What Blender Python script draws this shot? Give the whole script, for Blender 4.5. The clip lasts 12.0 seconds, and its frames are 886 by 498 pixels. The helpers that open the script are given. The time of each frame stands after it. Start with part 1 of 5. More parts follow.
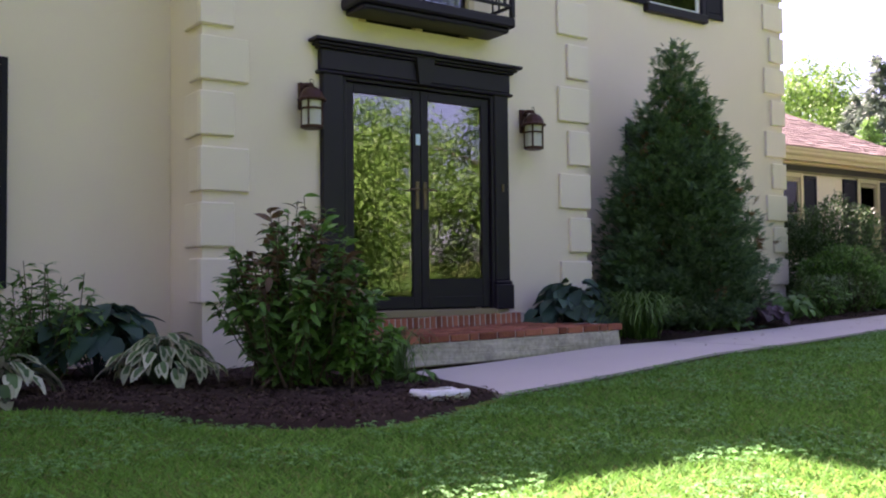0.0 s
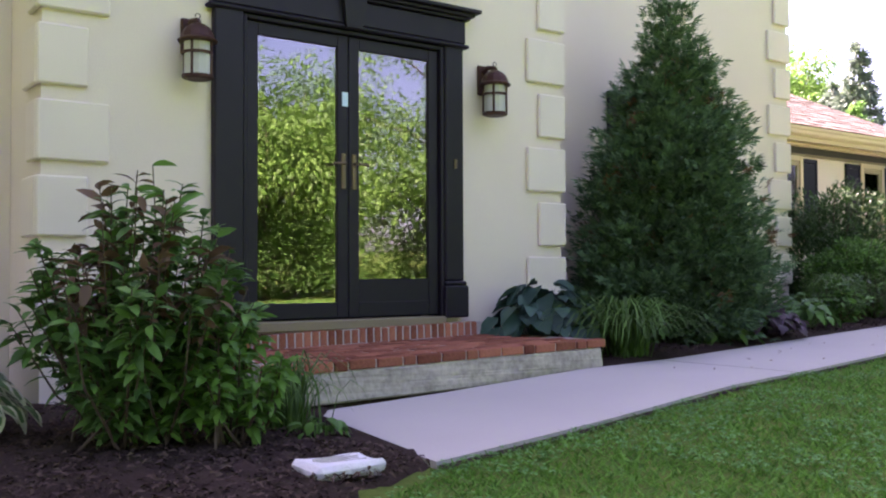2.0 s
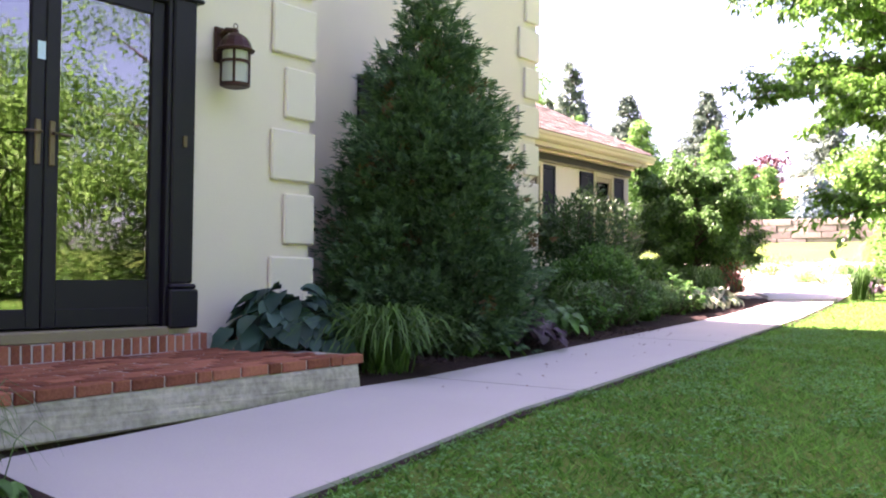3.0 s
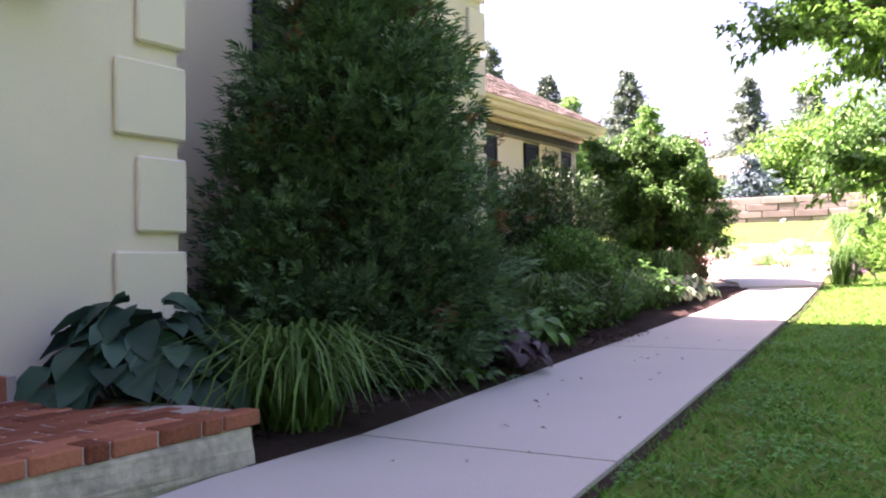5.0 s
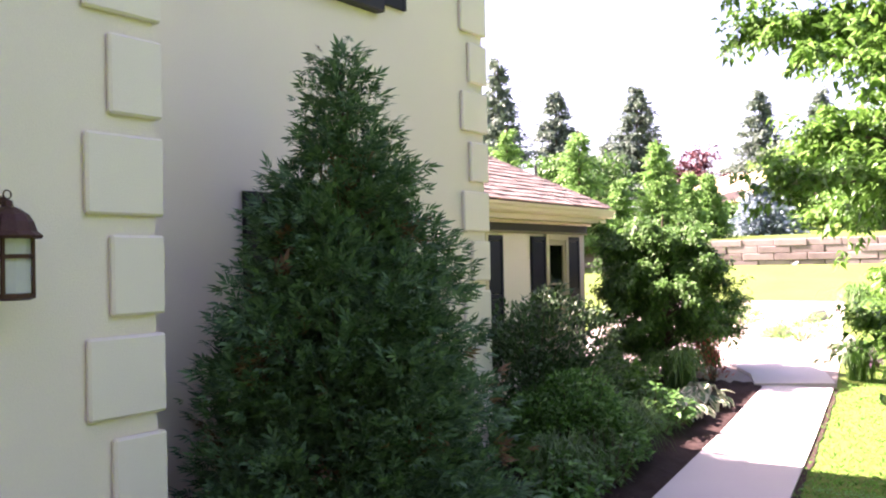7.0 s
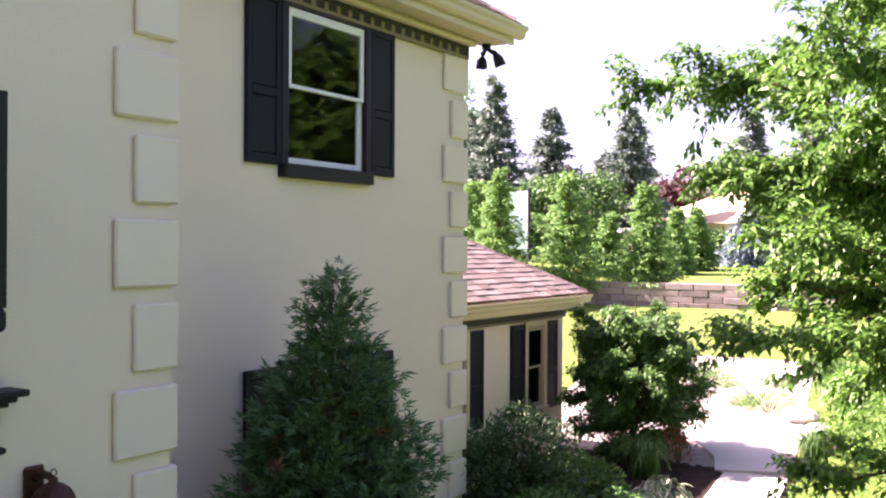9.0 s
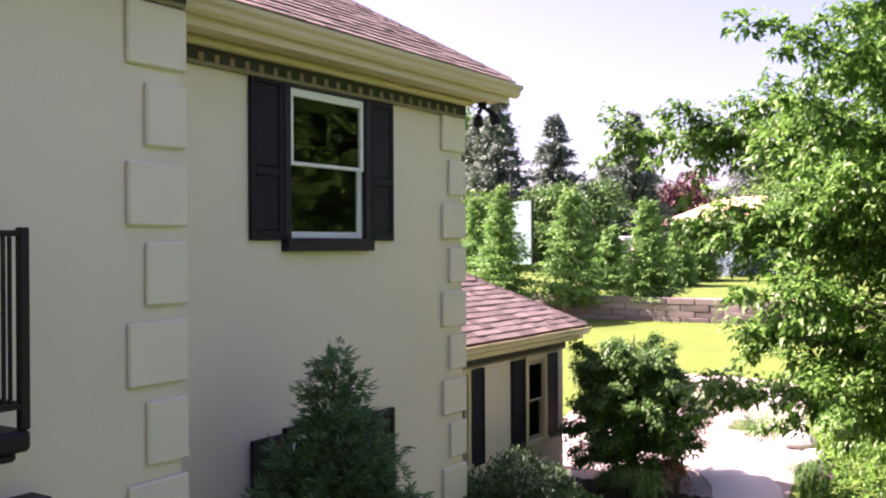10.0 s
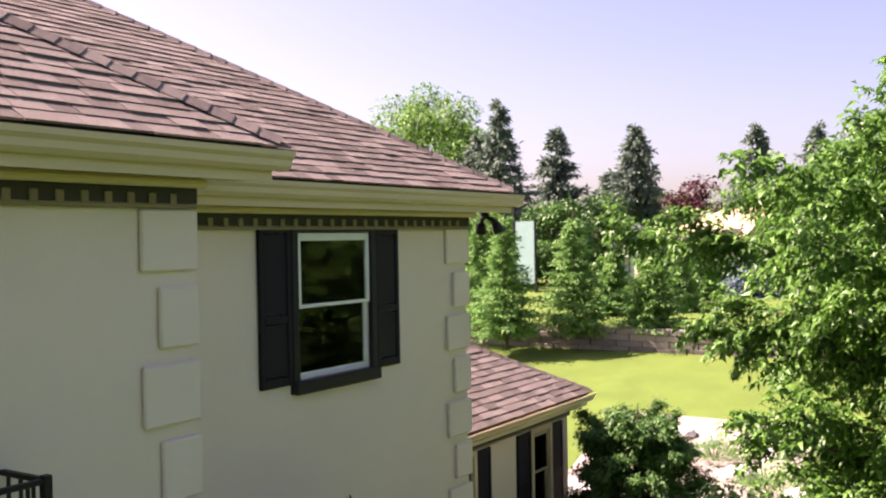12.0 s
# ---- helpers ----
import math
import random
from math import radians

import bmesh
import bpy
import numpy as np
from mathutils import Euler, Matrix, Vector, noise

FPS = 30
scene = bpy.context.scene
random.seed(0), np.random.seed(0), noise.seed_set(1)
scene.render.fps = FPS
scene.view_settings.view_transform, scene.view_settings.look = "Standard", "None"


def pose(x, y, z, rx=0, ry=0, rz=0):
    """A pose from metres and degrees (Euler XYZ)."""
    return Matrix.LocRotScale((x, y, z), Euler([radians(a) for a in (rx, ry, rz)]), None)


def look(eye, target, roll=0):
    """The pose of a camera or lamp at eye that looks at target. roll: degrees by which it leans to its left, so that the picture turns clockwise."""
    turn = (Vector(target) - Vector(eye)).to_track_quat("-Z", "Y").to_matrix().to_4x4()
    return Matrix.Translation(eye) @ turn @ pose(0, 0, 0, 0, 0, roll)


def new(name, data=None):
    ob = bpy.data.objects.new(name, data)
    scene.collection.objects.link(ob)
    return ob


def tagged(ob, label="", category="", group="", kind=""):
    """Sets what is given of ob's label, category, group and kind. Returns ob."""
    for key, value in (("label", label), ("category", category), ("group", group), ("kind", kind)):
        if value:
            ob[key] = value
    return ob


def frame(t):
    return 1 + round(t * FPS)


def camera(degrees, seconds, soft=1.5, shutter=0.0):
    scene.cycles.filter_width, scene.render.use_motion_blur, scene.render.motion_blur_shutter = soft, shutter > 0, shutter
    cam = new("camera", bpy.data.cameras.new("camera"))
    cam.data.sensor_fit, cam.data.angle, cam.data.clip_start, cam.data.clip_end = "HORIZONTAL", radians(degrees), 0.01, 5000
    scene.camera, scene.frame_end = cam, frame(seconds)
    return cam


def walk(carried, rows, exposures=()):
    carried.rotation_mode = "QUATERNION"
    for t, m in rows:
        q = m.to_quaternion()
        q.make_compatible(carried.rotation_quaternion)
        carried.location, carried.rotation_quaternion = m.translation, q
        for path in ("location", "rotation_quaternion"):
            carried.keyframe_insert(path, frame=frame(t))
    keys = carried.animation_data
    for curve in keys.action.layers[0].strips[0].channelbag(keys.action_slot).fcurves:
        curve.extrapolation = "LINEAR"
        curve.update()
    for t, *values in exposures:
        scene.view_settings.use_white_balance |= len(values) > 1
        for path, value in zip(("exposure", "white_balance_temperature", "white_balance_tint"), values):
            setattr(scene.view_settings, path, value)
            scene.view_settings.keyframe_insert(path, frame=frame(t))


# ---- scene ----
cam = camera(49.5, 12.0, soft=2.1)
PATH = [
    (0, (1.101, -1.069, 0.59), (2.233, 0.578, 0.67), -0.6),
    (0.5, (1.546, -0.717, 0.601), (2.657, 0.944, 0.68), -0.4),
    (1, (1.876, -0.202, 0.623), (2.995, 1.454, 0.699), -0.4),
    (1.5, (2.27, 0.189, 0.598), (3.373, 1.856, 0.677), -0.3),
    (2, (2.555, 0.546, 0.713), (3.739, 2.157, 0.766), -0.2),
    (2.5, (2.953, 1.051, 0.663), (4.3, 2.528, 0.734), 0.0),
    (3, (3.212, 1.532, 0.714), (4.804, 2.74, 0.775), 0.6),
    (5, (5.051, 3.077, 0.773), (6.745, 4.14, 0.809), -0.7),
    (5.5, (5.373, 3.305, 1.178), (7.068, 4.366, 1.209), -0.5),
    (6, (5.44, 3.324, 1.6), (7.131, 4.392, 1.627), -0.6),
    (6.5, (5.43, 3.283, 1.913), (7.117, 4.357, 1.941), -0.9),
    (7, (5.354, 3.163, 2.19), (7.037, 4.243, 2.216), -1.1),
    (9, (4.658, 2.52, 3.668), (6.344, 3.595, 3.667), 0.3),
    (9.5, (4.511, 2.366, 3.976), (6.194, 3.447, 3.974), 0.0),
    (10, (4.419, 2.283, 4.285), (6.099, 3.368, 4.279), -0.3),
    (10.5, (4.341, 2.228, 4.62), (6.019, 3.316, 4.612), -0.5),
    (11, (4.299, 2.193, 4.965), (5.976, 3.282, 4.954), -0.8),
    (11.5, (4.299, 2.19, 5.287), (5.976, 3.279, 5.272), -0.9),
    (12, (4.274, 2.186, 5.568), (5.95, 3.277, 5.55), -1.1),
]
EXPOSURES = [(0, 3.1, 7000, 59), (1.5, 3.5, 7050, 56), (2.5, 3.8, 7100, 53), (5.5, 3.4, 7150, 50), (7, 3.4, 7100, 51), (9.5, 2.6, 6900, 56), (12, 2.0, 7350, 43)]
walk(cam, [(t, look(eye, target, roll)) for t, eye, target, roll in PATH], EXPOSURES)

# ---- daylight ----
world = bpy.data.worlds.new("world")
scene.world = world
world.use_nodes = True
sky = world.node_tree.nodes.new("ShaderNodeTexSky")
sky.sky_type = "NISHITA"
sky.sun_disc = False
sky.sun_elevation, sky.sun_rotation = radians(47.4), radians(-9.7)
sky.air_density, sky.dust_density = 0.8, 2.2
world.node_tree.links.new(sky.outputs[0], world.node_tree.nodes["Background"].inputs[0])
world.node_tree.nodes["Background"].inputs[1].default_value = 0.062
sun = new("sun", bpy.data.lights.new("sun", "SUN"))
sun.data.energy, sun.data.angle, sun.data.color = 5.0, radians(0.6), (1.0, 0.95, 0.86)
sun.matrix_world = look((0, 0, 30), (1.2, -7.0, 30 - 7.7))


# ---- materials ----
def material(name, base, rough=0.8, vary=0.15, scale=6.0, fine=60.0, bump=0.15, tint=None, random_amount=0.0, metal=0.0, stretch=(1, 1, 1), translucent=0.0, per_island=False, spec=0.3):
    """A procedural surface: base colour varied at two scales, with fine relief."""
    m = bpy.data.materials.new(name)
    m.use_nodes = True
    nt = m.node_tree
    n, l = nt.nodes, nt.links
    b = n["Principled BSDF"]
    b.inputs["Roughness"].default_value = rough
    b.inputs["Metallic"].default_value = metal
    b.inputs["Specular IOR Level"].default_value = spec
    tc = n.new("ShaderNodeTexCoord")
    mp = n.new("ShaderNodeMapping")
    mp.inputs["Scale"].default_value = stretch
    l.new(tc.outputs["Object"], mp.inputs[0])
    big, small = n.new("ShaderNodeTexNoise"), n.new("ShaderNodeTexNoise")
    big.inputs["Scale"].default_value, small.inputs["Scale"].default_value = scale, fine
    big.inputs["Detail"].default_value, small.inputs["Detail"].default_value = 4, 3
    l.new(mp.outputs[0], big.inputs["Vector"])
    l.new(mp.outputs[0], small.inputs["Vector"])
    mix = n.new("ShaderNodeMix")
    mix.data_type = "RGBA"
    dark = tuple(max(0.0, c * (1 - 1.6 * vary)) for c in base)
    light = tuple(min(1.0, c * (1 + 1.6 * vary)) for c in (tint or base))
    mix.inputs["A"].default_value, mix.inputs["B"].default_value = (*dark, 1), (*light, 1)
    add = n.new("ShaderNodeMath")
    add.operation = "MULTIPLY_ADD"
    l.new(small.outputs[0], add.inputs[0])
    add.inputs[1].default_value = 0.5
    half = n.new("ShaderNodeMath")
    half.operation = "MULTIPLY"
    half.inputs[1].default_value = 0.5
    l.new(big.outputs[0], half.inputs[0])
    l.new(half.outputs[0], add.inputs[2])
    last = add.outputs[0]
    if random_amount:
        src = n.new("ShaderNodeNewGeometry").outputs["Random Per Island"] if per_island else n.new("ShaderNodeObjectInfo").outputs["Random"]
        r = n.new("ShaderNodeMath")
        r.operation = "MULTIPLY_ADD"
        l.new(src, r.inputs[0])
        r.inputs[1].default_value = random_amount
        r.inputs[2].default_value = -random_amount / 2
        s2 = n.new("ShaderNodeMath")
        l.new(last, s2.inputs[0])
        l.new(r.outputs[0], s2.inputs[1])
        last = s2.outputs[0]
    l.new(last, mix.inputs["Factor"])
    l.new(mix.outputs["Result"], b.inputs["Base Color"])
    if bump:
        bp = n.new("ShaderNodeBump")
        bp.inputs["Strength"].default_value = bump
        bp.inputs["Distance"].default_value = 0.01
        l.new(small.outputs[0], bp.inputs["Height"])
        l.new(bp.outputs[0], b.inputs["Normal"])
    if translucent:
        tr = n.new("ShaderNodeBsdfTranslucent")
        l.new(mix.outputs["Result"], tr.inputs[0])
        ms = n.new("ShaderNodeMixShader")
        ms.inputs[0].default_value = translucent
        l.new(b.outputs[0], ms.inputs[1])
        l.new(tr.outputs[0], ms.inputs[2])
        l.new(ms.outputs[0], n["Material Output"].inputs[0])
    return m


def leaf_material(name, dark, light, translucent=0.35, rough=0.5):
    return material(name, dark, rough=rough, vary=0.1, scale=1.5, fine=9, bump=0, tint=light, random_amount=0.9, per_island=True, translucent=translucent, spec=0.35)


def glass_material(name, ior):
    m = bpy.data.materials.new(name)
    m.use_nodes = True
    n, l = m.node_tree.nodes, m.node_tree.links
    clear, gloss, mix, fr = n.new("ShaderNodeBsdfTransparent"), n.new("ShaderNodeBsdfGlossy"), n.new("ShaderNodeMixShader"), n.new("ShaderNodeFresnel")
    clear.inputs[0].default_value = (0.8, 0.85, 0.82, 1)
    gloss.inputs["Roughness"].default_value = 0.016
    fr.inputs[0].default_value = ior
    noise_tex, bp = n.new("ShaderNodeTexNoise"), n.new("ShaderNodeBump")
    noise_tex.inputs["Scale"].default_value = 1.2
    bp.inputs["Strength"].default_value, bp.inputs["Distance"].default_value = 0.035, 0.03
    l.new(noise_tex.outputs[0], bp.inputs["Height"])
    l.new(bp.outputs[0], gloss.inputs["Normal"])
    l.new(fr.outputs[0], mix.inputs[0])
    l.new(clear.outputs[0], mix.inputs[1])
    l.new(gloss.outputs[0], mix.inputs[2])
    l.new(mix.outputs[0], n["Material Output"].inputs[0])
    return m


STUCCO = material("stucco", (0.775, 0.665, 0.575), 0.9, 0.075, 0.9, 130, 0.35, spec=0.2)
QUOIN = material("quoin_stucco", (0.78, 0.68, 0.60), 0.9, 0.05, 2.0, 130, 0.3, spec=0.2)
CREAM = material("cream_paint", (0.63, 0.52, 0.34), 0.55, 0.05, 1.5, 40, 0.05)
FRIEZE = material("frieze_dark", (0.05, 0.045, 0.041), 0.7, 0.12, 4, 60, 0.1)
DENTIL = material("dentil_tan", (0.25, 0.205, 0.135), 0.7, 0.1, 4, 60, 0.1)
BLACK_TRIM = material("dark_plum_paint", (0.013, 0.010, 0.018), 0.5, 0.2, 5, 80, 0.08, spec=0.28)
SHUTTER = material("shutter_paint", (0.010, 0.009, 0.017), 0.6, 0.2, 5, 80, 0.08, spec=0.22)
WHITE_TRIM = material("white_vinyl", (0.78, 0.79, 0.8), 0.45, 0.03, 3, 60, 0.03)
CONCRETE = material("walk_concrete", (0.50, 0.47, 0.45), 0.9, 0.08, 1.3, 90, 0.3, spec=0.15)
STEP_CONCRETE = material("step_concrete", (0.33, 0.30, 0.25), 0.95, 0.6, 5, 22, 1.0, tint=(0.42, 0.39, 0.33), spec=0.1)
BRICK = material("brick", (0.25, 0.075, 0.045), 0.9, 0.28, 9, 70, 0.5, tint=(0.33, 0.12, 0.075), random_amount=0.8, spec=0.15)
MORTAR = material("mortar", (0.44, 0.39, 0.36), 0.95, 0.2, 12, 80, 0.5)
SHINGLE = material("shingle", (0.132, 0.106, 0.092), 0.95, 0.3, 3.5, 140, 0.8, tint=(0.21, 0.178, 0.158), random_amount=0.5, spec=0.1)
SHINGLE_STUFF = material("shingle_far", (0.132, 0.106, 0.092), 0.95, 0.3, 3.5, 140, 0.8, tint=(0.21, 0.178, 0.158), random_amount=0.5, per_island=True, spec=0.1)
ROOF_DECK = material("roof_deck", (0.09, 0.05, 0.045), 0.95, 0.2, 3, 60, 0.3)
MULCH = material("mulch", (0.022, 0.014, 0.013), 1.0, 0.45, 8, 70, 1.0, tint=(0.045, 0.03, 0.026), spec=0.1)
MULCH_CHIP = material("mulch_chip", (0.03, 0.019, 0.016), 1.0, 0.4, 8, 70, 0.3, tint=(0.07, 0.048, 0.04), random_amount=0.9, per_island=True, spec=0.1)
LAWN = material("lawn", (0.06, 0.12, 0.024), 0.95, 0.3, 0.7, 45, 1.0, tint=(0.11, 0.165, 0.035), spec=0.1)
GRASS = leaf_material("grass_blades", (0.055, 0.19, 0.03), (0.13, 0.36, 0.06), 0.5, 0.7)
LAMP_METAL = material("lamp_bronze", (0.035, 0.016, 0.013), 0.5, 0.3, 14, 90, 0.2, tint=(0.075, 0.03, 0.022), metal=0.3)
LAMP_GLASS = material("lamp_frosted", (0.72, 0.72, 0.70), 0.35, 0.04, 8, 60, 0.05, translucent=0.4)
IRON = material("black_iron", (0.010, 0.009, 0.012), 0.5, 0.2, 10, 80, 0.1)
NICKEL = material("aged_brass", (0.17, 0.12, 0.085), 0.45, 0.2, 20, 90, 0.05, metal=0.8)
BARK = material("bark", (0.10, 0.075, 0.055), 0.95, 0.3, 5, 40, 0.9, stretch=(1, 1, 0.3))
STONE = material("field_stone", (0.50, 0.48, 0.46), 0.9, 0.25, 5, 50, 0.5)
WHITE_STONE = material("white_stone", (0.72, 0.72, 0.76), 0.9, 0.12, 9, 60, 0.5)
BLOCK_WALL = material("block_wall", (0.17, 0.135, 0.125), 0.95, 0.25, 3, 30, 0.5, random_amount=0.5, tint=(0.24, 0.20, 0.185))
PAVER = material("fine_gravel", (0.27, 0.22, 0.195), 0.95, 0.25, 2, 60, 0.7, tint=(0.34, 0.29, 0.26))
# near-black colour stands in for the shade inside the rooms
ROOM_SHADE = material("room_shade_dark", (0.045, 0.04, 0.036), 0.9, 0.2, 3, 30, 0)
CURTAIN = material("blind_tan", (0.42, 0.34, 0.24), 0.9, 0.1, 3, 50, 0.1)
SCREEN_MESH = material("teal_windscreen", (0.26, 0.42, 0.40), 0.8, 0.15, 2, 20, 0.1, translucent=0.3)
FAR_ROOF = material("tan_far_roof", (0.50, 0.36, 0.24), 0.9, 0.1, 0.5, 9, 0.2)
BLUE_STICKER = material("pale_blue_tag", (0.55, 0.72, 0.85), 0.4, 0.05, 9, 60, 0)
DOOR_GLASS = glass_material("door_glass", 2.8)
WINDOW_GLASS = glass_material("window_glass", 1.5)
WING_GLASS = glass_material("wing_window_glass", 1.28)
L_ARB = leaf_material("arborvitae_green", (0.027, 0.086, 0.04), (0.108, 0.22, 0.096), 0.15, 0.65)
L_BROWN = leaf_material("dry_brown_leaf", (0.13, 0.07, 0.035), (0.23, 0.135, 0.07), 0.2, 0.8)
L_SHRUB = leaf_material("shrub_green", (0.036, 0.13, 0.03), (0.115, 0.29, 0.07), 0.3)
L_SHRUB_TIP = leaf_material("shrub_new_tips", (0.06, 0.20, 0.035), (0.13, 0.34, 0.06), 0.4)
L_HOSTA = leaf_material("blue_hosta", (0.022, 0.065, 0.050), (0.045, 0.115, 0.085), 0.2)
L_VARI = leaf_material("variegated_leaf", (0.05, 0.12, 0.05), (0.08, 0.18, 0.07), 0.2)
L_CREAM = leaf_material("cream_leaf_margin", (0.36, 0.40, 0.28), (0.5, 0.53, 0.4), 0.2)
L_LILY = leaf_material("daylily_green", (0.035, 0.11, 0.02), (0.085, 0.20, 0.045), 0.3)
L_PURPLE = leaf_material("heuchera_purple", (0.05, 0.03, 0.045), (0.13, 0.085, 0.115), 0.15)
L_YEW = leaf_material("yew_green", (0.02, 0.062, 0.02), (0.06, 0.14, 0.042), 0.2)
L_BUSH = leaf_material("burning_bush_green", (0.03, 0.10, 0.02), (0.09, 0.22, 0.045), 0.28)
L_CHERRY = leaf_material("cherry_green", (0.04, 0.125, 0.02), (0.13, 0.30, 0.05), 0.33, 0.45)
L_MAPLE = leaf_material("maple_green", (0.05, 0.15, 0.025), (0.16, 0.33, 0.06), 0.4)
# spruce green paled towards grey to imitate air haze
L_SPRUCE_HAZY = leaf_material("spruce_green_hazed", (0.085, 0.135, 0.10), (0.17, 0.24, 0.18), 0.2, 0.7)
L_BLUESPRUCE = leaf_material("blue_spruce", (0.10, 0.16, 0.17), (0.19, 0.27, 0.30), 0.2, 0.7)
L_YOUNG = leaf_material("young_fir_green", (0.08, 0.21, 0.05), (0.19, 0.38, 0.10), 0.35, 0.6)
L_COPPER = leaf_material("copper_beech", (0.05, 0.018, 0.022), (0.12, 0.04, 0.045), 0.25)
L_BRONZE = leaf_material("bronze_leaf", (0.09, 0.055, 0.03), (0.17, 0.10, 0.055), 0.3)
L_CLOVER = leaf_material("clover_green", (0.05, 0.20, 0.045), (0.12, 0.36, 0.10), 0.4, 0.6)
L_RED = leaf_material("red_plume", (0.30, 0.06, 0.04), (0.45, 0.14, 0.10), 0.3)


# ---- mesh helpers ----
def mesh_part(name, verts, faces, mat, parent=None, label="", smooth=False):
    me = bpy.data.meshes.new(name)
    me.from_pydata(verts, [], faces)
    me.materials.append(mat)
    if smooth:
        me.shade_smooth()
    ob = new(name, me)
    ob.parent = parent
    if label:
        ob["label"] = label
    return ob


def part(name, bm, mat, parent=None, label=""):
    me = bpy.data.meshes.new(name)
    bmesh.ops.recalc_face_normals(bm, faces=bm.faces)
    bm.to_mesh(me)
    bm.free()
    me.materials.append(mat)
    ob = new(name, me)
    ob.parent = parent
    if label:
        ob["label"] = label
    return ob


def add_box(bm, x0, x1, y0, y1, z0, z1, bevel=0.0, turn=None):
    r = bmesh.ops.create_cube(bm, size=1)
    vs = r["verts"]
    m = Matrix.Translation(((x0 + x1) / 2, (y0 + y1) / 2, (z0 + z1) / 2)) @ (turn or Matrix()) @ Matrix.Diagonal((x1 - x0, y1 - y0, z1 - z0, 1))
    bmesh.ops.transform(bm, matrix=m, verts=vs)
    if bevel:
        bmesh.ops.bevel(bm, geom=list({e for v in vs for e in v.link_edges}), offset=bevel, segments=1, affect="EDGES")


def box(name, x0, x1, y0, y1, z0, z1, mat, parent=None, bevel=0.0, label=""):
    bm = bmesh.new()
    add_box(bm, x0, x1, y0, y1, z0, z1, bevel)
    return part(name, bm, mat, parent, label)


def holed_wall(name, x0, x1, y0, y1, z0, z1, holes, mat, parent=None):
    """A wall along x with rectangular openings (xa, xb, za, zb) right through it."""
    bm = bmesh.new()
    xs = sorted({x0, x1, *[h[0] for h in holes], *[h[1] for h in holes]})
    zs = sorted({z0, z1, *[h[2] for h in holes], *[h[3] for h in holes]})
    solid = {(i, j): not any(h[0] <= (xs[i] + xs[i + 1]) / 2 <= h[1] and h[2] <= (zs[j] + zs[j + 1]) / 2 <= h[3] for h in holes) for i in range(len(xs) - 1) for j in range(len(zs) - 1)}

    def quad(*co):
        bm.faces.new([bm.verts.new(c) for c in co])

    for (i, j), full in solid.items():
        if not full:
            continue
        a, b, c, d = xs[i], xs[i + 1], zs[j], zs[j + 1]
        quad((a, y0, c), (b, y0, c), (b, y0, d), (a, y0, d))
        quad((a, y1, c), (a, y1, d), (b, y1, d), (b, y1, c))
        if not solid.get((i - 1, j)):
            quad((a, y0, c), (a, y0, d), (a, y1, d), (a, y1, c))
        if not solid.get((i + 1, j)):
            quad((b, y0, c), (b, y1, c), (b, y1, d), (b, y0, d))
        if not solid.get((i, j - 1)):
            quad((a, y0, c), (a, y1, c), (b, y1, c), (b, y0, c))
        if not solid.get((i, j + 1)):
            quad((a, y0, d), (b, y0, d), (b, y1, d), (a, y1, d))
    bmesh.ops.remove_doubles(bm, verts=bm.verts, dist=1e-5)
    return part(name, bm, mat, parent)


def tube(bm, pts, radii, sides=7):
    rings = []
    for i, p in enumerate(pts):
        p = Vector(p)
        d = (Vector(pts[min(i + 1, len(pts) - 1)]) - Vector(pts[max(i - 1, 0)])).normalized()
        u = d.orthogonal().normalized()
        v = d.cross(u)
        rings.append([bm.verts.new(p + radii[i] * (math.cos(a) * u + math.sin(a) * v)) for a in [2 * math.pi * k / sides for k in range(sides)]])
    for a, b in zip(rings, rings[1:]):
        for k in range(sides):
            bm.faces.new((a[k], a[(k + 1) % sides], b[(k + 1) % sides], b[k]))
    bm.faces.new(rings[0][::-1])
    bm.faces.new(rings[-1])


def lathe(bm, profile, cx, cy, sides=16, square=False):
    """Rings of (radius, z) round a vertical axis."""
    rings = []
    for r, z in profile:
        rings.append([bm.verts.new((cx + r * math.cos(a), cy + r * math.sin(a), z)) for a in [2 * math.pi * (k + 0.5) / sides for k in range(sides)]])
    for a, b in zip(rings, rings[1:]):
        for k in range(sides):
            bm.faces.new((a[k], a[(k + 1) % sides], b[(k + 1) % sides], b[k]))
    bm.faces.new(rings[0][::-1])
    bm.faces.new(rings[-1])


RNG = np.random.default_rng(7)


def unit(v):
    return v / np.maximum(np.linalg.norm(v, axis=-1, keepdims=True), 1e-9)


def leaf_arrays(P, D, N, L, W, fold=0.15, droop=0.2, wide_at=0.45):
    """Vertices and faces of folded, drooping leaves: base P, way D, up N, length L, width W."""
    n = len(P)
    L = np.broadcast_to(np.asarray(L, float), (n,))[:, None]
    W = np.broadcast_to(np.asarray(W, float), (n,))[:, None]
    D = unit(D)
    S = unit(np.cross(D, N))
    U = np.cross(S, D)
    mid = P + D * L * wide_at + U * L * droop * 0.25
    tip = P + D * L - U * L * droop
    V = np.stack([P, mid - S * W / 2 + U * W * fold, mid, mid + S * W / 2 + U * W * fold, tip], 1).reshape(-1, 3)
    F = (np.array([[0, 2, 1], [0, 3, 2], [1, 2, 4], [2, 3, 4]])[None] + 5 * np.arange(n)[:, None, None]).reshape(-1, 3)
    return V, F


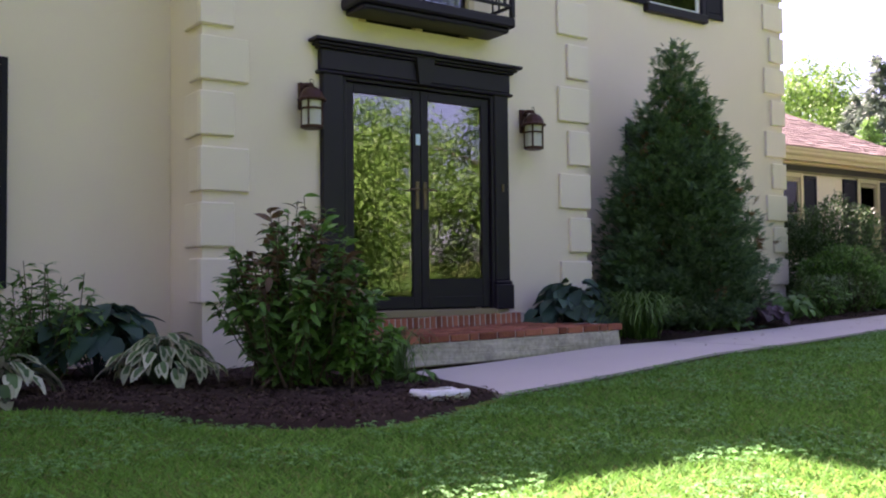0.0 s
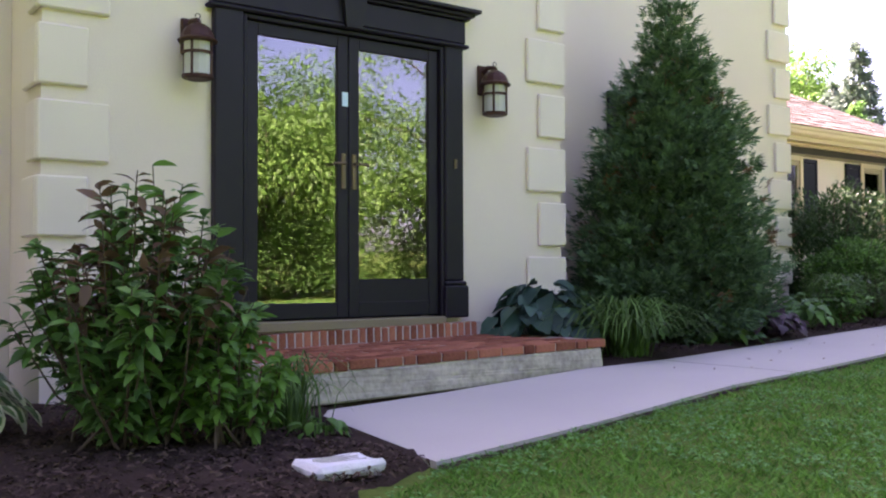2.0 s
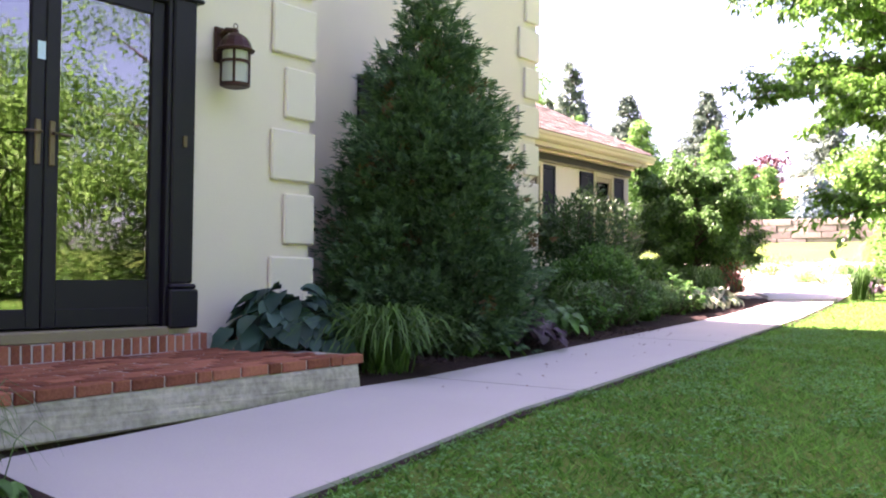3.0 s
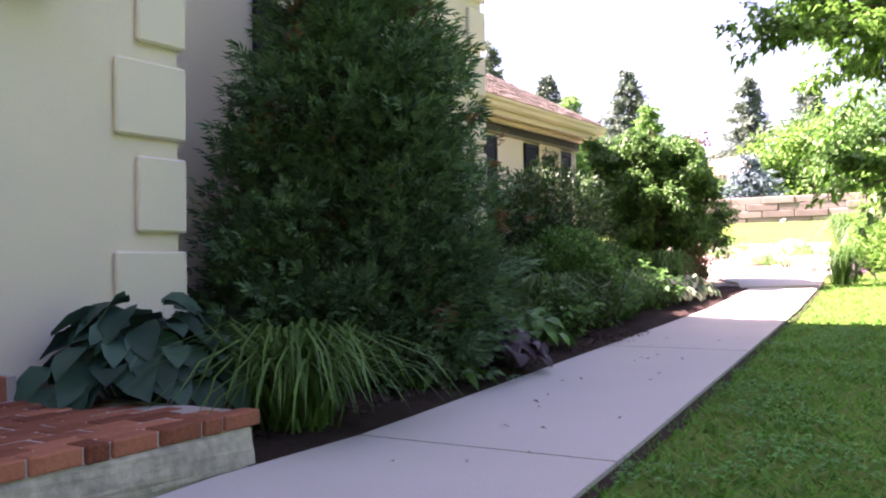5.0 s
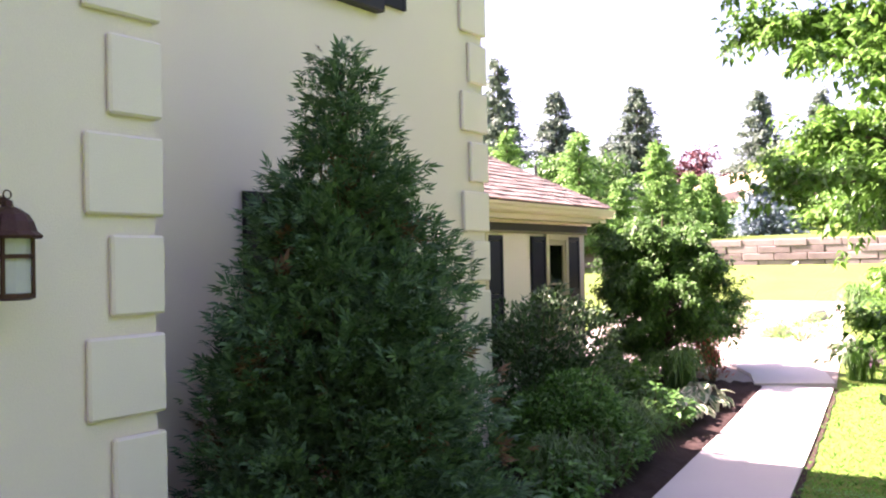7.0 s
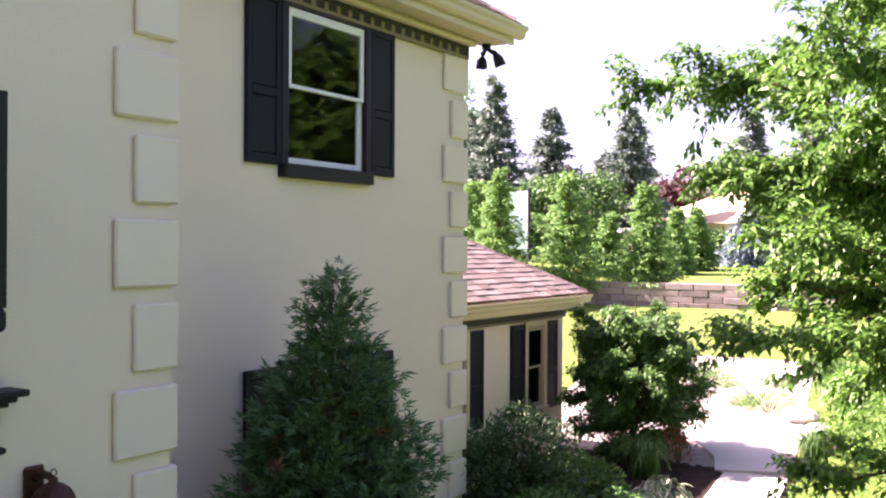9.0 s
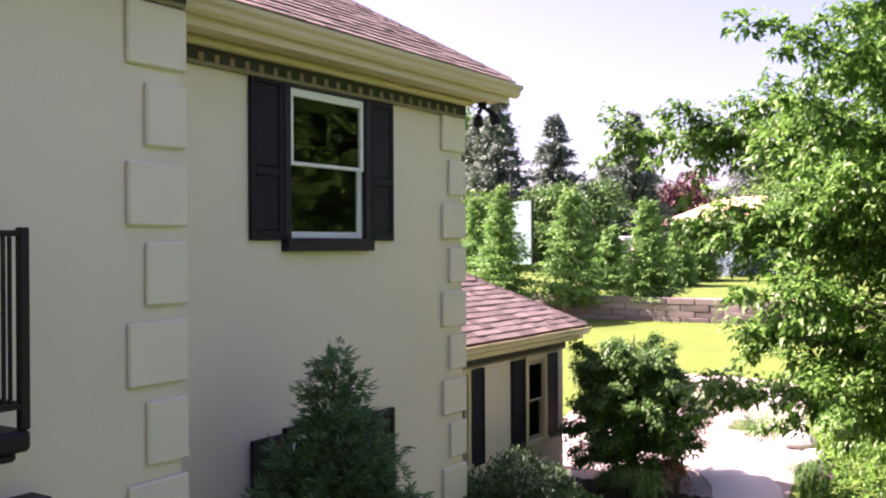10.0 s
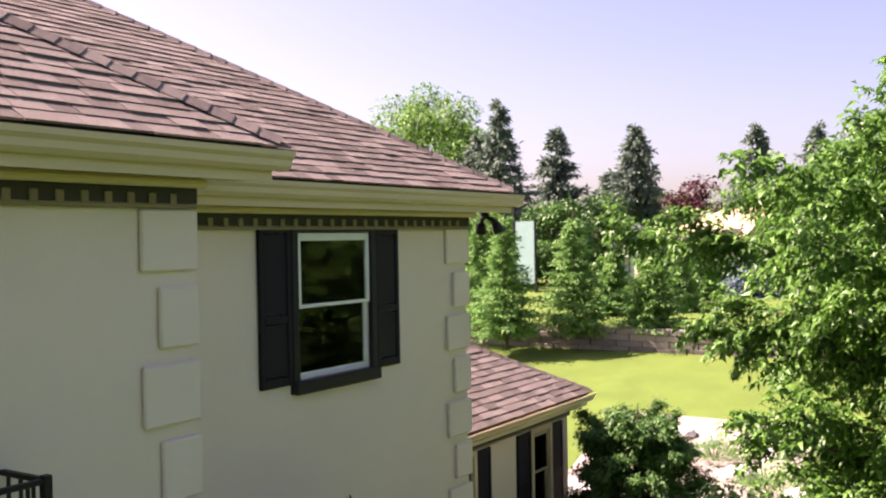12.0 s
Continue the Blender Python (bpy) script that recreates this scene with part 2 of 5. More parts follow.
def broad_arrays(P, D, N, L, W, droop=0.35, cup=0.12):
    """Broad cupped leaves with five cross sections."""
    n = len(P)
    L = np.broadcast_to(np.asarray(L, float), (n,))[:, None]
    W = np.broadcast_to(np.asarray(W, float), (n,))[:, None]
    D = unit(D)
    S = unit(np.cross(D, N))
    U = np.cross(S, D)
    rows = []
    for t, w in ((0.0, 0.12), (0.22, 0.85), (0.5, 1.0), (0.78, 0.66), (1.0, 0.04)):
        c = P + D * L * t + U * L * (0.18 * t - (0.18 + droop) * t * t)
        wave = RNG.uniform(-0.05, 0.05, (n, 1)) * W
        rows += [c - S * W * w / 2 + U * (W * w * cup + wave), c, c + S * W * w / 2 + U * (W * w * cup - wave)]
    V = np.stack(rows, 1).reshape(-1, 3)
    f = [[3 * i + j, 3 * i + j + 1, 3 * i + j + 4, 3 * i + j + 3] for i in range(4) for j in range(2)]
    F = (np.array(f)[None] + 15 * np.arange(n)[:, None, None]).reshape(-1, 4)
    return V, F


def np_mesh(name, V, F, mat, parent=None, label=""):
    me = bpy.data.meshes.new(name)
    me.vertices.add(len(V))
    me.vertices.foreach_set("co", np.ascontiguousarray(V, np.float32).ravel())
    k = F.shape[1]
    me.loops.add(len(F) * k)
    me.loops.foreach_set("vertex_index", np.ascontiguousarray(F, np.int32).ravel())
    me.polygons.add(len(F))
    me.polygons.foreach_set("loop_start", np.arange(0, len(F) * k, k, dtype=np.int32))
    me.update(calc_edges=True)
    me.materials.append(mat)
    ob = new(name, me)
    ob.parent = parent
    if label:
        ob["label"] = label
    return ob


def leaf_part(name, P, D, N, L, W, mat, parent, label="", broad=False, **kw):
    V, F = broad_arrays(P, D, N, L, W, **kw) if broad else leaf_arrays(P, D, N, L, W, **kw)
    ob = np_mesh(name, V, F, mat, parent, label)
    if broad:
        ob.data.shade_smooth()
    return ob


def root(name, x, y, z, label, category, group="", kind=""):
    e = new(name)
    e.location = (x, y, z)
    return tagged(e, label, category, group, kind)


# ---- ground form ----
GX = [-400, -60, 0, 5, 7.7, 8.7, 12, 16, 22, 33, 60, 150, 600]
GZ = [-1.5, -0.4, -0.14, -0.1, -0.02, 0, 0.1, 0.22, 0.55, 1.9, 3.2, 4.5, 6]


def ground_z(x, y=0):
    return np.interp(x, GX, GZ) - np.interp(x, [2.5, 4.9, 6.2, 7.6], [0.03, 0.065, 0.045, 0.0])


def terrain_grid(xs, ys, lift=0.0, rough=0.0):
    X, Y = np.meshgrid(xs, ys, indexing="ij")
    Z = ground_z(X) + lift + rough * RNG.standard_normal(X.shape)
    V = np.stack([X, Y, Z], -1).reshape(-1, 3)
    a, b = len(xs), len(ys)
    i, j = np.meshgrid(np.arange(a - 1), np.arange(b - 1), indexing="ij")
    k = (i * b + j).ravel()
    return V, np.stack([k, k + b, k + b + 1, k + 1], 1)


gx = np.unique(np.concatenate([np.linspace(-600, -20, 12), np.arange(-20, 45, 0.5), np.linspace(45, 150, 30), np.linspace(150, 700, 8)]))
gy = np.unique(np.concatenate([np.linspace(-600, -20, 12), np.arange(-20, 40, 1.0), np.linspace(40, 700, 16)]))
V, F = terrain_grid(gx, gy)
ground = tagged(np_mesh("ground", V, F, LAWN), "mown green lawn rising gently past the house", "lawn", kind="structure")


def walk_outer(x):
    return 4.05 + 0.122 * (x - 5.1)


def walk_inner(x):
    return float(np.interp(x, [5.0, 8.45, 18.9], [5.69, 5.67, 6.63]))


# ---- house: walls ----
DOOR = (5.53, 7.28, 0.36, 2.62)
WIN_UP = (10.62, 11.66, 4.36, 5.66)
WIN_LOW = (10.62, 11.66, 1.1, 2.66)
house_bay = holed_wall("wall_bay", 4.12, 8.68, 7.04, 7.3, -0.3, 5.95, [DOOR, (5.7, 7.1, 3.2, 5.35)], STUCCO)
tagged(house_bay, "cream stucco projecting entrance bay wall with quoins", "wall", kind="structure")
for name, xa, xb in (("wall_bay_west", 4.12, 4.38), ("wall_bay_east", 8.42, 8.68)):
    tagged(box(name, xa, xb, 7.3, 7.9, -0.3, 5.95, STUCCO), "cream stucco side return of the entrance bay", "wall", kind="structure")
wall_main = holed_wall("wall_main", 8.682, 13.45, 7.87, 8.15, -0.3, 5.95, [WIN_UP, WIN_LOW], STUCCO)
tagged(wall_main, "cream stucco two storey front wall with quoined corner", "wall", kind="structure")
wall_left = holed_wall("wall_west", -4, 4.118, 7.87, 8.15, -0.4, 5.95, [(1.1, 2.0, 0.7, 2.5)], STUCCO)
tagged(wall_left, "cream stucco front wall in shade", "wall", kind="structure")
tagged(box("wall_east", 13.17, 13.45, 8.15, 17, -0.3, 5.95, STUCCO), "cream stucco side wall of the house", "wall", kind="structure")
tagged(box("wall_north", -4, 13.45, 17, 17.25, -0.3, 5.95, STUCCO), "plain cream stucco rear wall", "wall", kind="structure")
tagged(box("wall_far_west", -4.25, -4, 7.87, 17.25, -0.3, 5.95, STUCCO), "plain cream stucco end wall", "wall", kind="structure")
# room surfaces behind the glass, with the indoor shade in their colour
tagged(box("ceiling", -4, 13.17, 8.15, 17, 5.7, 5.8, ROOM_SHADE), "upper room ceiling coloured dark as if unlit", "ceiling", kind="structure")
tagged(box("floor_upper", -4, 13.17, 8.15, 17, 2.85, 3.0, ROOM_SHADE), "upper floor behind glass, coloured dark as if unlit", "floor", kind="structure")
tagged(box("floor", 4.38, 8.42, 7.3, 12.0, 0.2, 0.35, ROOM_SHADE), "hall floor behind the glass doors, coloured dark as if unlit", "floor", kind="structure")
tagged(box("wall_hall", 3.5, 9.0, 12.0, 12.1, 0.2, 5.7, ROOM_SHADE), "hall back wall coloured dark as if unlit", "wall", kind="structure")


# ---- quoins ----
def quoins(wall, corner, side, face, z_first, count, depth, pitch=0.493, height=0.395):
    """Alternating wide and narrow blocks up a corner, wrapped round it; side: way along the wall from the corner."""
    meshes = {}
    for k in range(count):
        wide = k % 2 == 0
        w = 0.43 if wide else 0.29
        wr = 0.24 if wide else 0.36
        z0 = z_first + k * pitch
        h = height
        xa, xb = (corner - w, corner + 0.035) if side < 0 else (corner - 0.035, corner + w)
        bm = bmesh.new()
        add_box(bm, xa, xb, face - 0.04, face, z0, z0 + h, 0.012)
        ob = part("quoin", bm, QUOIN, wall)
        bm = bmesh.new()
        ra, rb = (corner, corner + 0.04) if side < 0 else (corner - 0.04, corner)
        add_box(bm, ra, rb, face + 0.002, face + min(wr, depth), z0, z0 + h, 0.012)
        part("quoin", bm, QUOIN, wall)


quoins(house_bay, 8.68, -1, 7.04, 0.475, 11, 0.8)
quoins(house_bay, 4.12, 1, 7.04, 0.475, 11, 0.8)
quoins(wall_main, 13.45, -1, 7.87, 0.576, 11, 0.8, 0.4735, 0.38)

# ---- eaves, frieze, dentils, gutters ----
def eave_run(name, x0, x1, wall_y, depth, z, corner_right, toothed=True, past=0.34):
    """Frieze with dentils, soffit, fascia and gutter along a wall's top."""
    e = root(name, (x0 + x1) / 2, wall_y, z, "cream painted eave with dark frieze, dentils and gutter", "eave", kind="structure")
    inv = Matrix.Translation(-e.location)

    def own(ob):
        ob.parent = e
        ob.matrix_parent_inverse = inv
        return ob

    ex = past if corner_right else 0
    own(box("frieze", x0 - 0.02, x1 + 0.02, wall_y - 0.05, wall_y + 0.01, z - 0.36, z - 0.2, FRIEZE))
    own(box("frieze_band", x0 - 0.01, x1 + 0.015, wall_y - 0.06, wall_y + 0.01, z - 0.395, z - 0.362, DENTIL, bevel=0.008))
    n = int((x1 - x0) / 0.165) if toothed else 0
    for k in range(n):
        xa = x0 + 0.05 + k * 0.165
        own(box("dentil", xa, xa + 0.055, wall_y - 0.068, wall_y - 0.051, z - 0.375, z - 0.30, DENTIL, bevel=0.006))
    own(box("soffit", x0 - (0.42 if x0 < 5 and x0 > 4 else 0), x1 + ex, wall_y - depth + 0.03, wall_y - 0.052, z - 0.2, z - 0.17, CREAM))
    own(box("bed_moulding", x0, x1 + 0.03, wall_y - 0.16, wall_y - 0.053, z - 0.262, z - 0.203, CREAM, bevel=0.02))
    own(box("fascia", x0 - (0.42 if x0 < 5 and x0 > 4 else 0), x1 + ex, wall_y - depth, wall_y - depth + 0.028, z - 0.22, z - 0.01, CREAM))
    # gutter: an ogee trough in front of the fascia
    prof = [(0.0, -0.13), (-0.05, -0.13), (-0.085, -0.10), (-0.09, -0.06), (-0.12, -0.035), (-0.125, 0.0), (-0.115, 0.0), (-0.11, -0.03), (-0.08, -0.06), (-0.075, -0.095), (-0.045, -0.12), (0.0, -0.12)]
    xa, xb = x0 - (0.52 if x0 < 5 and x0 > 4 else 0), x1 + (ex + 0.1 if corner_right else 0)
    vs = [(x, wall_y - depth - 0.002 + a, z - 0.02 + b) for x in (xa, xb) for a, b in prof]
    k = len(prof)
    fs = [(i, (i + 1) % k, k + (i + 1) % k, k + i) for i in range(k)] + [tuple(range(k))[::-1], tuple(range(k, 2 * k))]
    own(mesh_part("gutter", vs, fs, CREAM))
    return e


EAVE_Z = 6.2
eave_run("eave_bay", 4.12, 8.68, 7.04, 0.42, EAVE_Z, True)
eave_run("eave_main", 8.682, 13.45, 7.87, 0.42, 6.08, True)
eave_run("eave_west", -4, 4.118, 7.87, 0.42, 6.08, False)

# ---- roofs ----
PITCH = 0.645


def slope_shingles(name, roof, eave_y, eave_z, x_left, x_right, rows, left_hip, right_hip, keep, step=0.135, pitch=PITCH):
    """Tabs laid course by course on a slope that faces -y; the hips draw the ends in. keep: stretch of x whose tabs are single parts."""
    SV, SF = [], []
    ang = math.atan(pitch)
    cs, sn = math.cos(ang), math.sin(ang)
    singles = 0
    base = bpy.data.meshes.new("shingle")
    t, ln, w = 0.016, step + 0.05, 0.30
    bv = [(0, 0, 0), (w, 0, 0), (w, ln, -0.010), (0, ln, -0.010), (0, 0, t), (w, 0, t), (w, ln, 0.002), (0, ln, 0.002)]
    bf = [(0, 1, 5, 4), (4, 5, 6, 7), (0, 4, 7, 3), (1, 2, 6, 5)]
    base.from_pydata(bv, [], bf)
    base.materials.append(SHINGLE)
    B = np.array(bv)
    R = np.array([[1, 0, 0], [0, cs, -sn], [0, sn, cs]])
    for r in range(rows):
        d = r * step
        y, z = eave_y + d * cs, eave_z + d * sn
        xl = x_left + (d * cs if left_hip else 0)
        xr = x_right - (d * cs if right_hip else 0)
        x = xl - RNG.uniform(0, 0.2)
        while x < xr - 0.02:
            ww = RNG.choice([0.16, 0.24, 0.30, 0.36])
            a, b = max(x, xl), min(x + ww - 0.006, xr)
            if b - a > 0.02:
                up = RNG.uniform(0, 0.012)
                if keep and keep[0] < a < keep[1] and singles < 290 and r < keep[2]:
                    ob = new("shingle", base)
                    ob.parent = roof
                    ob.matrix_basis = Matrix.Translation((a, y - RNG.uniform(0, 0.012), z + up * 0.5)) @ Matrix.Rotation(ang, 4, "X") @ Matrix.Diagonal(((b - a) / w, 1, 1, 1))
                    singles += 1
                else:
                    q = B * np.array([(b - a) / w, 1, 1])
                    q[:, 2] += up * 0.5
                    q = q @ R.T + np.array([a, y - RNG.uniform(0, 0.012), z])
                    SF.append(np.array(bf) + 8 * len(SV))
                    SV.append(q)
            x += ww
    ob = np_mesh("shingle_courses", np.concatenate(SV), np.concatenate(SF), SHINGLE_STUFF, roof)
    ob.data.shade_flat()
    ob["kind"] = "stuff"


def hip_caps(roof, start, way, length, mat=SHINGLE, step=0.17):
    d = Vector(way).normalized()
    side = d.cross(Vector((0, 0, 1))).normalized()
    up = side.cross(d)
    w, s, h = 0.105, 0.25, 0.006
    me = bpy.data.meshes.new("hip_cap")
    vs = []
    for a, lift in ((0, h + 0.006), (s, 0.002)):
        vs += [d * a - side * w - up * 0.055 + up * lift, d * a + up * (0.012 + lift), d * a + side * w - up * 0.055 + up * lift]
    vs += [d * 0 - side * w - up * 0.06, d * 0 + up * 0.008, d * 0 + side * w - up * 0.06]
    me.from_pydata([tuple(v) for v in vs], [], [(0, 1, 4, 3), (1, 2, 5, 4), (6, 7, 1, 0), (7, 8, 2, 1)])
    me.materials.append(mat)
    for k in range(int(length / step)):
        ob = new("hip_cap", me)
        ob.parent = roof
        ob.matrix_basis = Matrix.Translation(Vector(start) + d * step * k)


def hip_roof(name, x0, x1, y0, y1, z, pitch, label, ridge_along="x"):
    """A closed hip roof body over a rectangle."""
    half = (y1 - y0) / 2 if ridge_along == "x" else (x1 - x0) / 2
    h = half * pitch
    c = [(x0, y0, z), (x1, y0, z), (x1, y1, z), (x0, y1, z)]
    r = [(x0 + half, (y0 + y1) / 2, z + h), (x1 - half, (y0 + y1) / 2, z + h)] if ridge_along == "x" else [((x0 + x1) / 2, y0 + half, z + h), ((x0 + x1) / 2, y1 - half, z + h)]
    vs = c + r + [(a, b, z - 0.03) for a, b, _ in c]
    fs = [(0, 1, 5, 4), (2, 3, 4, 5), (1, 2, 5), (3, 0, 4)] if ridge_along == "x" else [(0, 1, 4), (1, 2, 5, 4), (2, 3, 5), (3, 0, 4, 5)]
    fs += [(6, 9, 8, 7), (0, 6, 7, 1), (1, 7, 8, 2), (2, 8, 9, 3), (3, 9, 6, 0)]
    ob = mesh_part(name, vs, fs, ROOF_DECK)
    return tagged(ob, label, "roof", kind="structure")


roof_main = hip_roof("roof_main", -4.6, 13.78, 7.43, 17.7, 6.075, 0.62, "reddish brown asphalt shingle hip roof")
roof_bay = hip_roof("roof_bay", 3.70, 9.10, 6.60, 16.0, 6.195, PITCH, "reddish brown asphalt shingle hip roof of the bay", "y")
slope_shingles("main", roof_main, 7.38, 6.08, 2.0, 13.80, 44, False, True, (9.2, 13.9, 12), pitch=0.62)
slope_shingles("bay", roof_bay, 6.55, 6.20, 3.66, 9.13, 24, True, True, (6.2, 9.2, 14))
hip_caps(roof_main, (13.77, 7.42, 6.127), (-1, 1, 0.62), 8.2)
hip_caps(roof_bay, (9.09, 6.59, 6.262), (-1, 1, PITCH), 4.0)

# ---- side wing ----
WY = 9.38
WING_WINDOWS = [(15.1, 15.97, 1.2, 2.47), (17.8, 18.36, 1.2, 2.47)]
wing = holed_wall("wall_wing", 13.452, 19.1, WY, WY + 0.25, 0.0, 2.72, WING_WINDOWS, STUCCO)
tagged(wing, "cream stucco wall of the low side wing", "wall", kind="structure")
tagged(box("wall_wing_east", 18.85, 19.1, WY + 0.25, 16, 0.0, 2.75, STUCCO), "cream stucco end wall of the wing", "wall", kind="structure")
# added unseen wall closing the wing's north side against light leaks
tagged(box("wall_wing_north", 13.452, 19.1, 16.0, 16.2, 0.0, 2.72, STUCCO), "unseen plain rear wall added to keep light out of the wing", "wall", kind="structure")
eave_w = eave_run("eave_wing", 13.452, 19.1, WY, 0.32, 2.95, True, False, past=0.12)
roof_wing = hip_roof("roof_wing", 12.2, 19.28, WY - 0.34, 17.0, 2.945, 0.57, "reddish brown shingle hip roof of the low wing", "x")
slope_shingles("wing", roof_wing, WY - 0.38, 2.95, 13.47, 19.30, 30, False, True, (14.5, 19.8, 10), step=0.14, pitch=0.57)
hip_caps(roof_wing, (19.27, WY - 0.35, 2.985), (-1, 1, 0.57), 6.0)


# ---- windows and shutters ----
def window(name, hole, face, label, sash_frame=WHITE_TRIM, surround=BLACK_TRIM, glass=WINDOW_GLASS):
    xa, xb, za, zb = hole
    e = root(name, (xa + xb) / 2, face, za, label, "window", kind="structure")
    inv = Matrix.Translation(-e.location)

    def own(ob, p=None):
        ob.parent = p or e
        if p is None:
            ob.matrix_parent_inverse = inv
        return ob

    t = 0.085
    for n, b in (("surround", (xa - t, xa, za - t, zb + t)), ("surround", (xb, xb + t, za - t, zb + t)), ("surround", (xa, xb, zb, zb + t))):
        own(box(n, b[0], b[1], face - 0.05, face + 0.06, b[2], b[3], surround, bevel=0.008))
    own(box("window_sill", xa - t, xb + t, face - 0.09, face + 0.06, za - t - 0.03, za - 0.001, surround, bevel=0.01))
    f = 0.055
    zm = (za + zb) / 2
    for z0, z1, dy in ((zm - 0.02, zb - 0.002, 0.0), (za + 0.002, zm + 0.025, 0.035)):
        fr = bmesh.new()
        y0 = face - 0.025 + dy
        add_box(fr, xa + 0.002, xa + f, y0, y0 + 0.034, z0, z1, 0.005)
        add_box(fr, xb - f, xb - 0.002, y0, y0 + 0.034, z0, z1, 0.005)
        add_box(fr, xa + f - 0.006, xb - f + 0.006, y0 + 0.001, y0 + 0.033, z1 - f * (1.3 if z1 > zm + 0.1 else 0.7), z1 - 0.001, 0.005)
        add_box(fr, xa + f - 0.006, xb - f + 0.006, y0 + 0.001, y0 + 0.033, z0 + 0.001, z0 + f * (1 if z0 < zm - 0.1 else 0.6), 0.005)
        sash = own(part("sash", fr, sash_frame))
        own(box("pane", xa + f - 0.004, xb - f + 0.004, y0 + 0.014, y0 + 0.018, z0 + 0.02, z1 - 0.02, glass), sash)
    # backing wall whose dark colour serves as room shade
    own(box("room_back", xa - 0.6, xb + 0.6, face + 2.2, face + 2.25, za - 0.7, zb + 0.5, ROOM_SHADE, label="room wall behind the glass, coloured dark as if unlit"))
    return e


def shutter(x0, x1, face, z0, z1, label="dark plum panelled wooden shutter beside the window"):
    e = root("shutter", (x0 + x1) / 2, face, z0, label, "shutter", "window shutters")
    inv = Matrix.Translation(-e.location)
    f = 0.055
    bm = bmesh.new()
    for a, b, c, d in ((x0, x0 + f, z0, z1), (x1 - f, x1, z0, z1)):
        add_box(bm, a, b, face - 0.045, face - 0.004, c, d, 0.006)
    zm = z0 + (z1 - z0) * 0.42
    for c, d in ((z0, z0 + 0.08), (zm - 0.035, zm + 0.035), (z1 - 0.07, z1)):
        add_box(bm, x0 + f - 0.002, x1 - f + 0.002, face - 0.044, face - 0.005, c, d, 0.006)
    ob = part("stile_frame", bm, SHUTTER, e)
    ob.matrix_parent_inverse = inv
    for c, d in ((z0 + 0.08, zm - 0.035), (zm + 0.035, z1 - 0.07)):
        ob = box("raised_panel", x0 + f - 0.001, x1 - f + 0.001, face - 0.036, face - 0.006, c + 0.004, d - 0.004, SHUTTER, e, 0.008)
        ob.matrix_parent_inverse = inv
    return e


window("window_1", WIN_UP, 7.87, "white double hung upper window in dark surround")
shutter(10.14, 10.53, 7.87, 4.34, 5.72)
shutter(11.75, 12.12, 7.87, 4.34, 5.70)
window("window_2", WIN_LOW, 7.87, "white double hung lower window behind the arborvitae")
shutter(10.14, 10.53, 7.87, 1.05, 2.70)
shutter(11.75, 12.12, 7.87, 1.05, 2.70)
window("window_3", (1.1, 2.0, 0.7, 2.5), 7.87, "white window of the shaded west wall")
shutter(2.25, 2.68, 7.87, 0.62, 2.62)
for nm, hole in (("window_4", WING_WINDOWS[0]), ("window_5", WING_WINDOWS[1])):
    w = window(nm, hole, WY, "tan framed wing window with dark glass", sash_frame=CURTAIN, surround=CREAM, glass=WING_GLASS)
    tagged(box("blind", hole[0], hole[1], WY + 0.05, WY + 0.056, hole[2], hole[3], CURTAIN), "tan window blind behind the glass", "blind")
    shutter(hole[0] - 0.52, hole[0] - 0.09, WY, 1.13, 2.52, "dark plum shutter beside a wing window")
    shutter(hole[1] + 0.09, hole[1] + 0.48, WY, 1.13, 2.52, "dark plum shutter beside a wing window")

# ---- entrance doors ----
door = root("door_1", 6.405, 7.04, 0.36, "dark plum glazed double door with pilasters and cornice", "door", kind="structure")
DINV = Matrix.Translation(-door.location)


def dpart(ob, p=None):
    ob.parent = p or door
    if p is None:
        ob.matrix_parent_inverse = DINV
    return ob


for x0, x1 in ((5.27, 5.50), (7.31, 7.50)):
    p = dpart(box("pilaster", x0, x1, 6.97, 7.039, 0.66, 2.66, BLACK_TRIM, bevel=0.012))
    dpart(box("plinth", x0 - 0.02, x1 + 0.03, 6.94, 7.04, 0.355, 0.62, BLACK_TRIM, bevel=0.012))
    dpart(box("plinth_cap", x0 - 0.012, x1 + 0.02, 6.95, 7.04, 0.621, 0.658, BLACK_TRIM, bevel=0.014))
dpart(box("frieze_board", 5.25, 7.52, 6.96, 7.04, 2.66, 2.86, BLACK_TRIM, bevel=0.012))
dpart(box("architrave", 5.22, 7.55, 6.945, 7.04, 2.625, 2.659, BLACK_TRIM, bevel=0.012))
for k, (o, z0, z1) in enumerate(((0.03, 2.861, 2.885), (0.06, 2.886, 2.915), (0.10, 2.916, 2.95))):
    dpart(box("cornice_step", 5.25 - o, 7.52 + o, 6.96 - o, 7.041, z0, z1, BLACK_TRIM, bevel=0.008))
vs = [(6.33, 6.92, 2.63), (6.47, 6.92, 2.63), (6.52, 6.90, 2.965), (6.28, 6.90, 2.965), (6.33, 7.0, 2.63), (6.47, 7.0, 2.63), (6.52, 7.0, 2.965), (6.28, 7.0, 2.965)]
dpart(mesh_part("keystone", vs, [(0, 1, 2, 3), (4, 7, 6, 5), (0, 4, 5, 1), (1, 5, 6, 2), (2, 6, 7, 3), (3, 7, 4, 0)], BLACK_TRIM))
for x0, x1 in ((5.502, 5.535), (7.275, 7.308)):
    dpart(box("jamb", x0, x1, 6.99, 7.2, 0.36, 2.62, BLACK_TRIM, bevel=0.006))
dpart(box("head_jamb", 5.536, 7.274, 6.992, 7.2, 2.59, 2.622, BLACK_TRIM, bevel=0.006))
